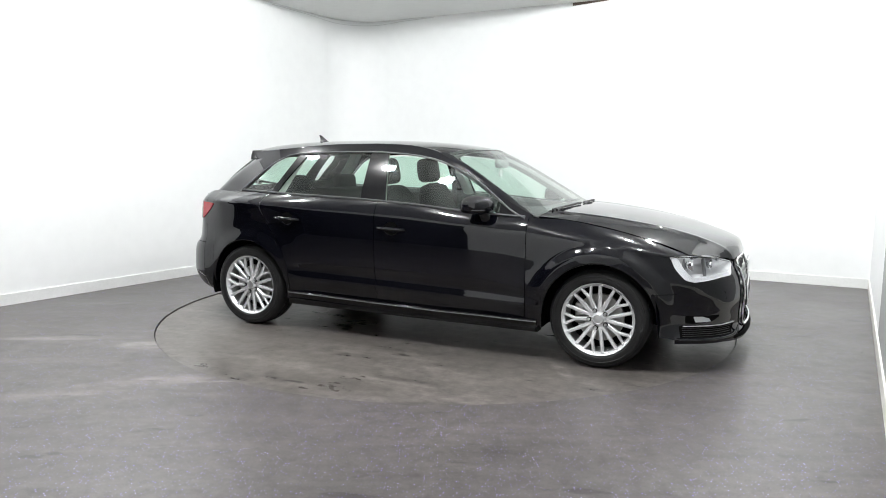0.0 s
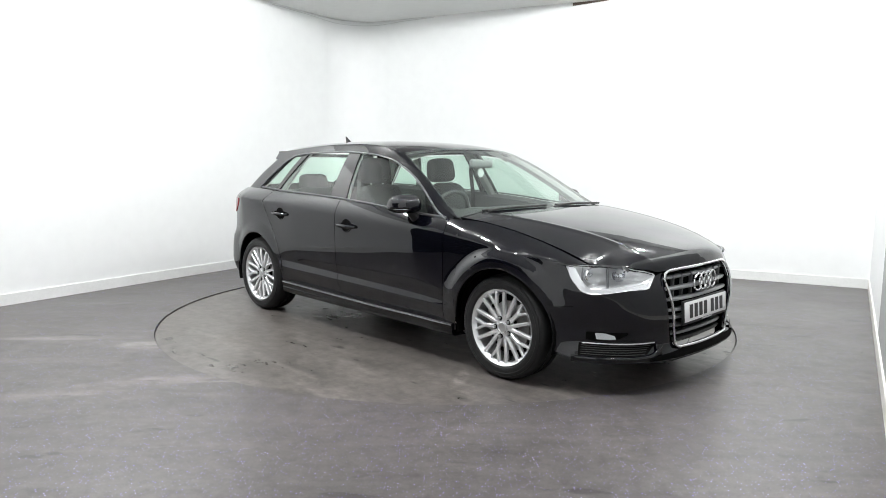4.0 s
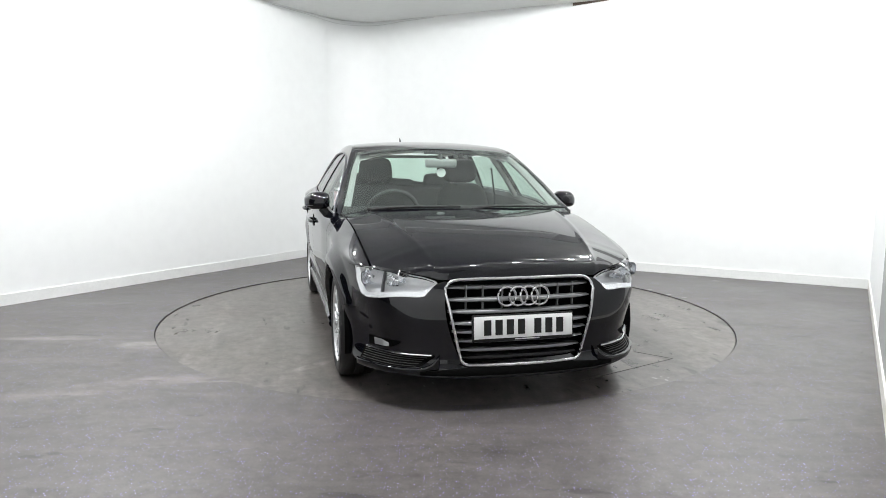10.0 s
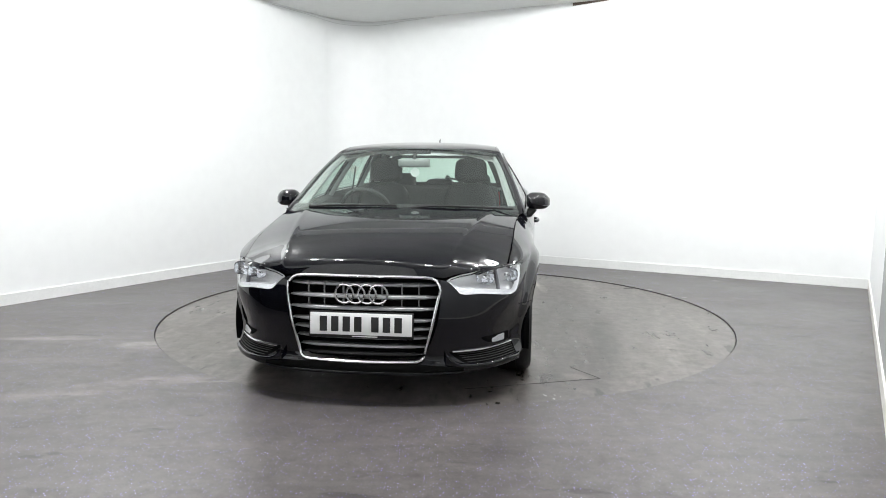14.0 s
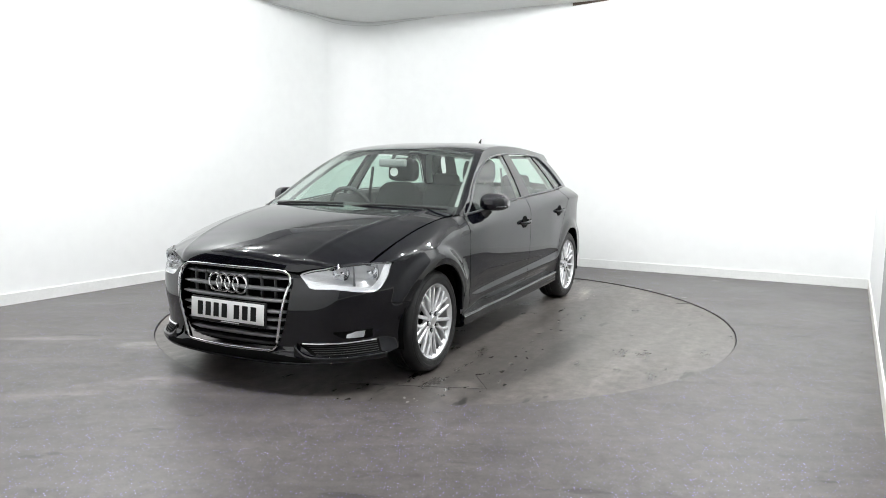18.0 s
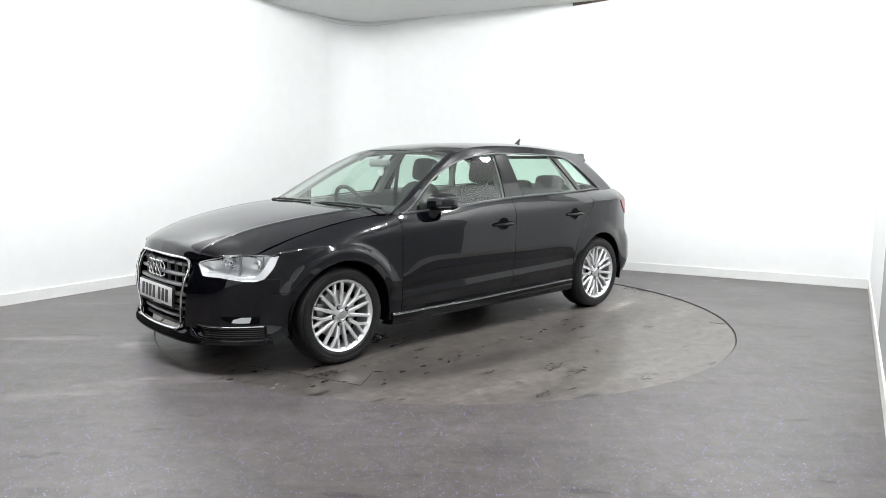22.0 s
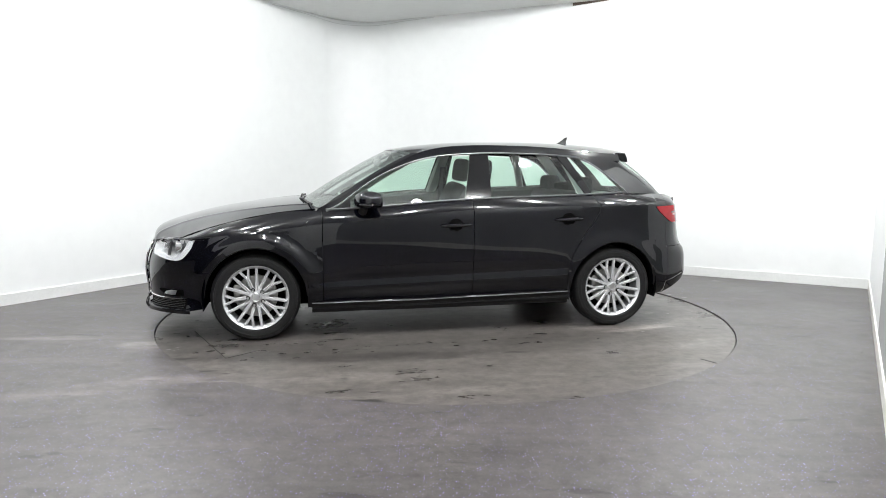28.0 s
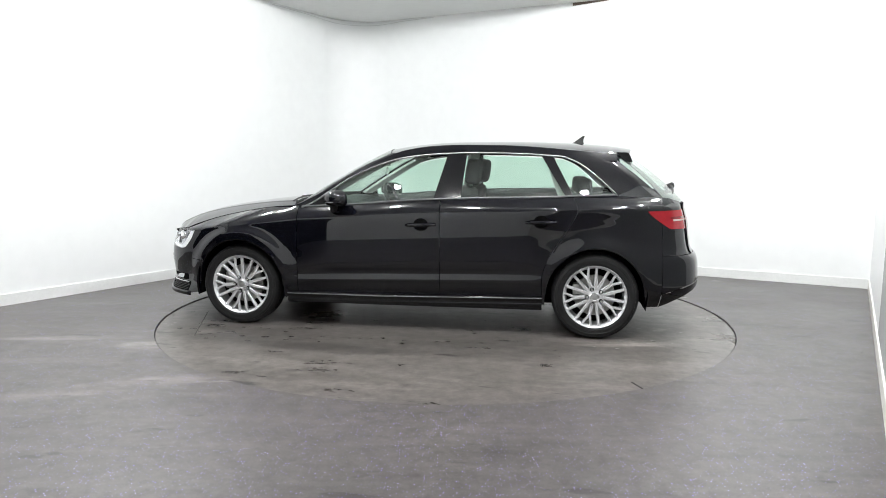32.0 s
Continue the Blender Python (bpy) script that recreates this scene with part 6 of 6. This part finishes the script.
# drips in small clusters along the flank, drawn out lengthwise by the wheels
for cx, cy, spread, count in ((1.25, 1.02, 0.22, 12), (0.70, 0.98, 0.20, 9), (0.15, 0.96, 0.2, 7), (-0.35, 1.00, 0.2, 7), (1.90, 0.45, 0.18, 7), (1.65, 0.98, 0.12, 5), (-0.9, -1.05, 0.2, 4)):
    for k in range(count):
        vs, fs = flat_blob(random.uniform(0.006, 0.030) * random.uniform(0.7, 1.3), slim=random.uniform(0.25, 0.5))
        drip = mesh_part("water_drip", [(a, b, min(c, 0.0010)) for a, b, c in vs], fs, DRIP, table, "dark drying water drip")
        drip.location = (random.gauss(cx, spread), random.gauss(cy, 0.07), 0.0)
        drip.rotation_euler = (0, 0, random.gauss(0, 0.35))
# pale dried splashes
PALE = material("dried_pale_splash", (0.34, 0.335, 0.325), 0.5, noise_scale=40, noise_amount=0.3)
for cx, cy, count in ((-1.55, 0.72, 5), (-1.30, 0.84, 5), (-1.66, 0.30, 3), (1.95, 0.80, 5), (1.74, -0.55, 3)):
    for k in range(count):
        vs, fs = flat_blob(random.uniform(0.006, 0.022), slim=random.uniform(0.2, 0.5))
        splash = mesh_part("dried_splash", [(a, b, min(c, 0.0010)) for a, b, c in vs], fs, PALE, table, "pale dried splash")
        splash.location = (random.gauss(cx, 0.10), random.gauss(cy, 0.05), 0.0)
        splash.rotation_euler = (0, 0, random.gauss(0.1, 0.3))
# pale scuffs on the floor where the far side of the turntable's rim rubs it
for x, y, size in ((1.52, 1.66, 0.030), (1.70, 1.485, 0.034), (1.855, 1.320, 0.036), (2.005, 1.085, 0.038), (2.110, 0.835, 0.034), (2.205, 0.68, 0.028), (2.245, 0.866, 0.024), (2.856, 1.607, 0.052)):
    vs, fs = flat_blob(size, slim=0.55)
    scuff = mesh_part("floor_scuff", [(a, b, min(c, 0.0008)) for a, b, c in vs], fs, PALE)
    scuff.location = (x, y, FLOOR_Z)
    tagged(scuff, "pale dry scuff on the grey floor beside the turntable", "scuff mark", "floor scuffs")


def motions():
    rows = []
    for i in range(17):
        t = CLIP * i / 16
        m = Matrix.Translation((0, 0, DECK_Z)) @ Matrix.Rotation(radians(HEADING + TURN * t), 4, "Z") @ Matrix.Translation(CAR_OFF)
        rows.append((t, m))
    walk(car, rows)
    walk(table, [(CLIP * i / 16, Matrix.Translation((0, 0, DECK_Z)) @ Matrix.Rotation(radians(HEADING + TURN * CLIP * i / 16), 4, "Z")) for i in range(17)])


motions()
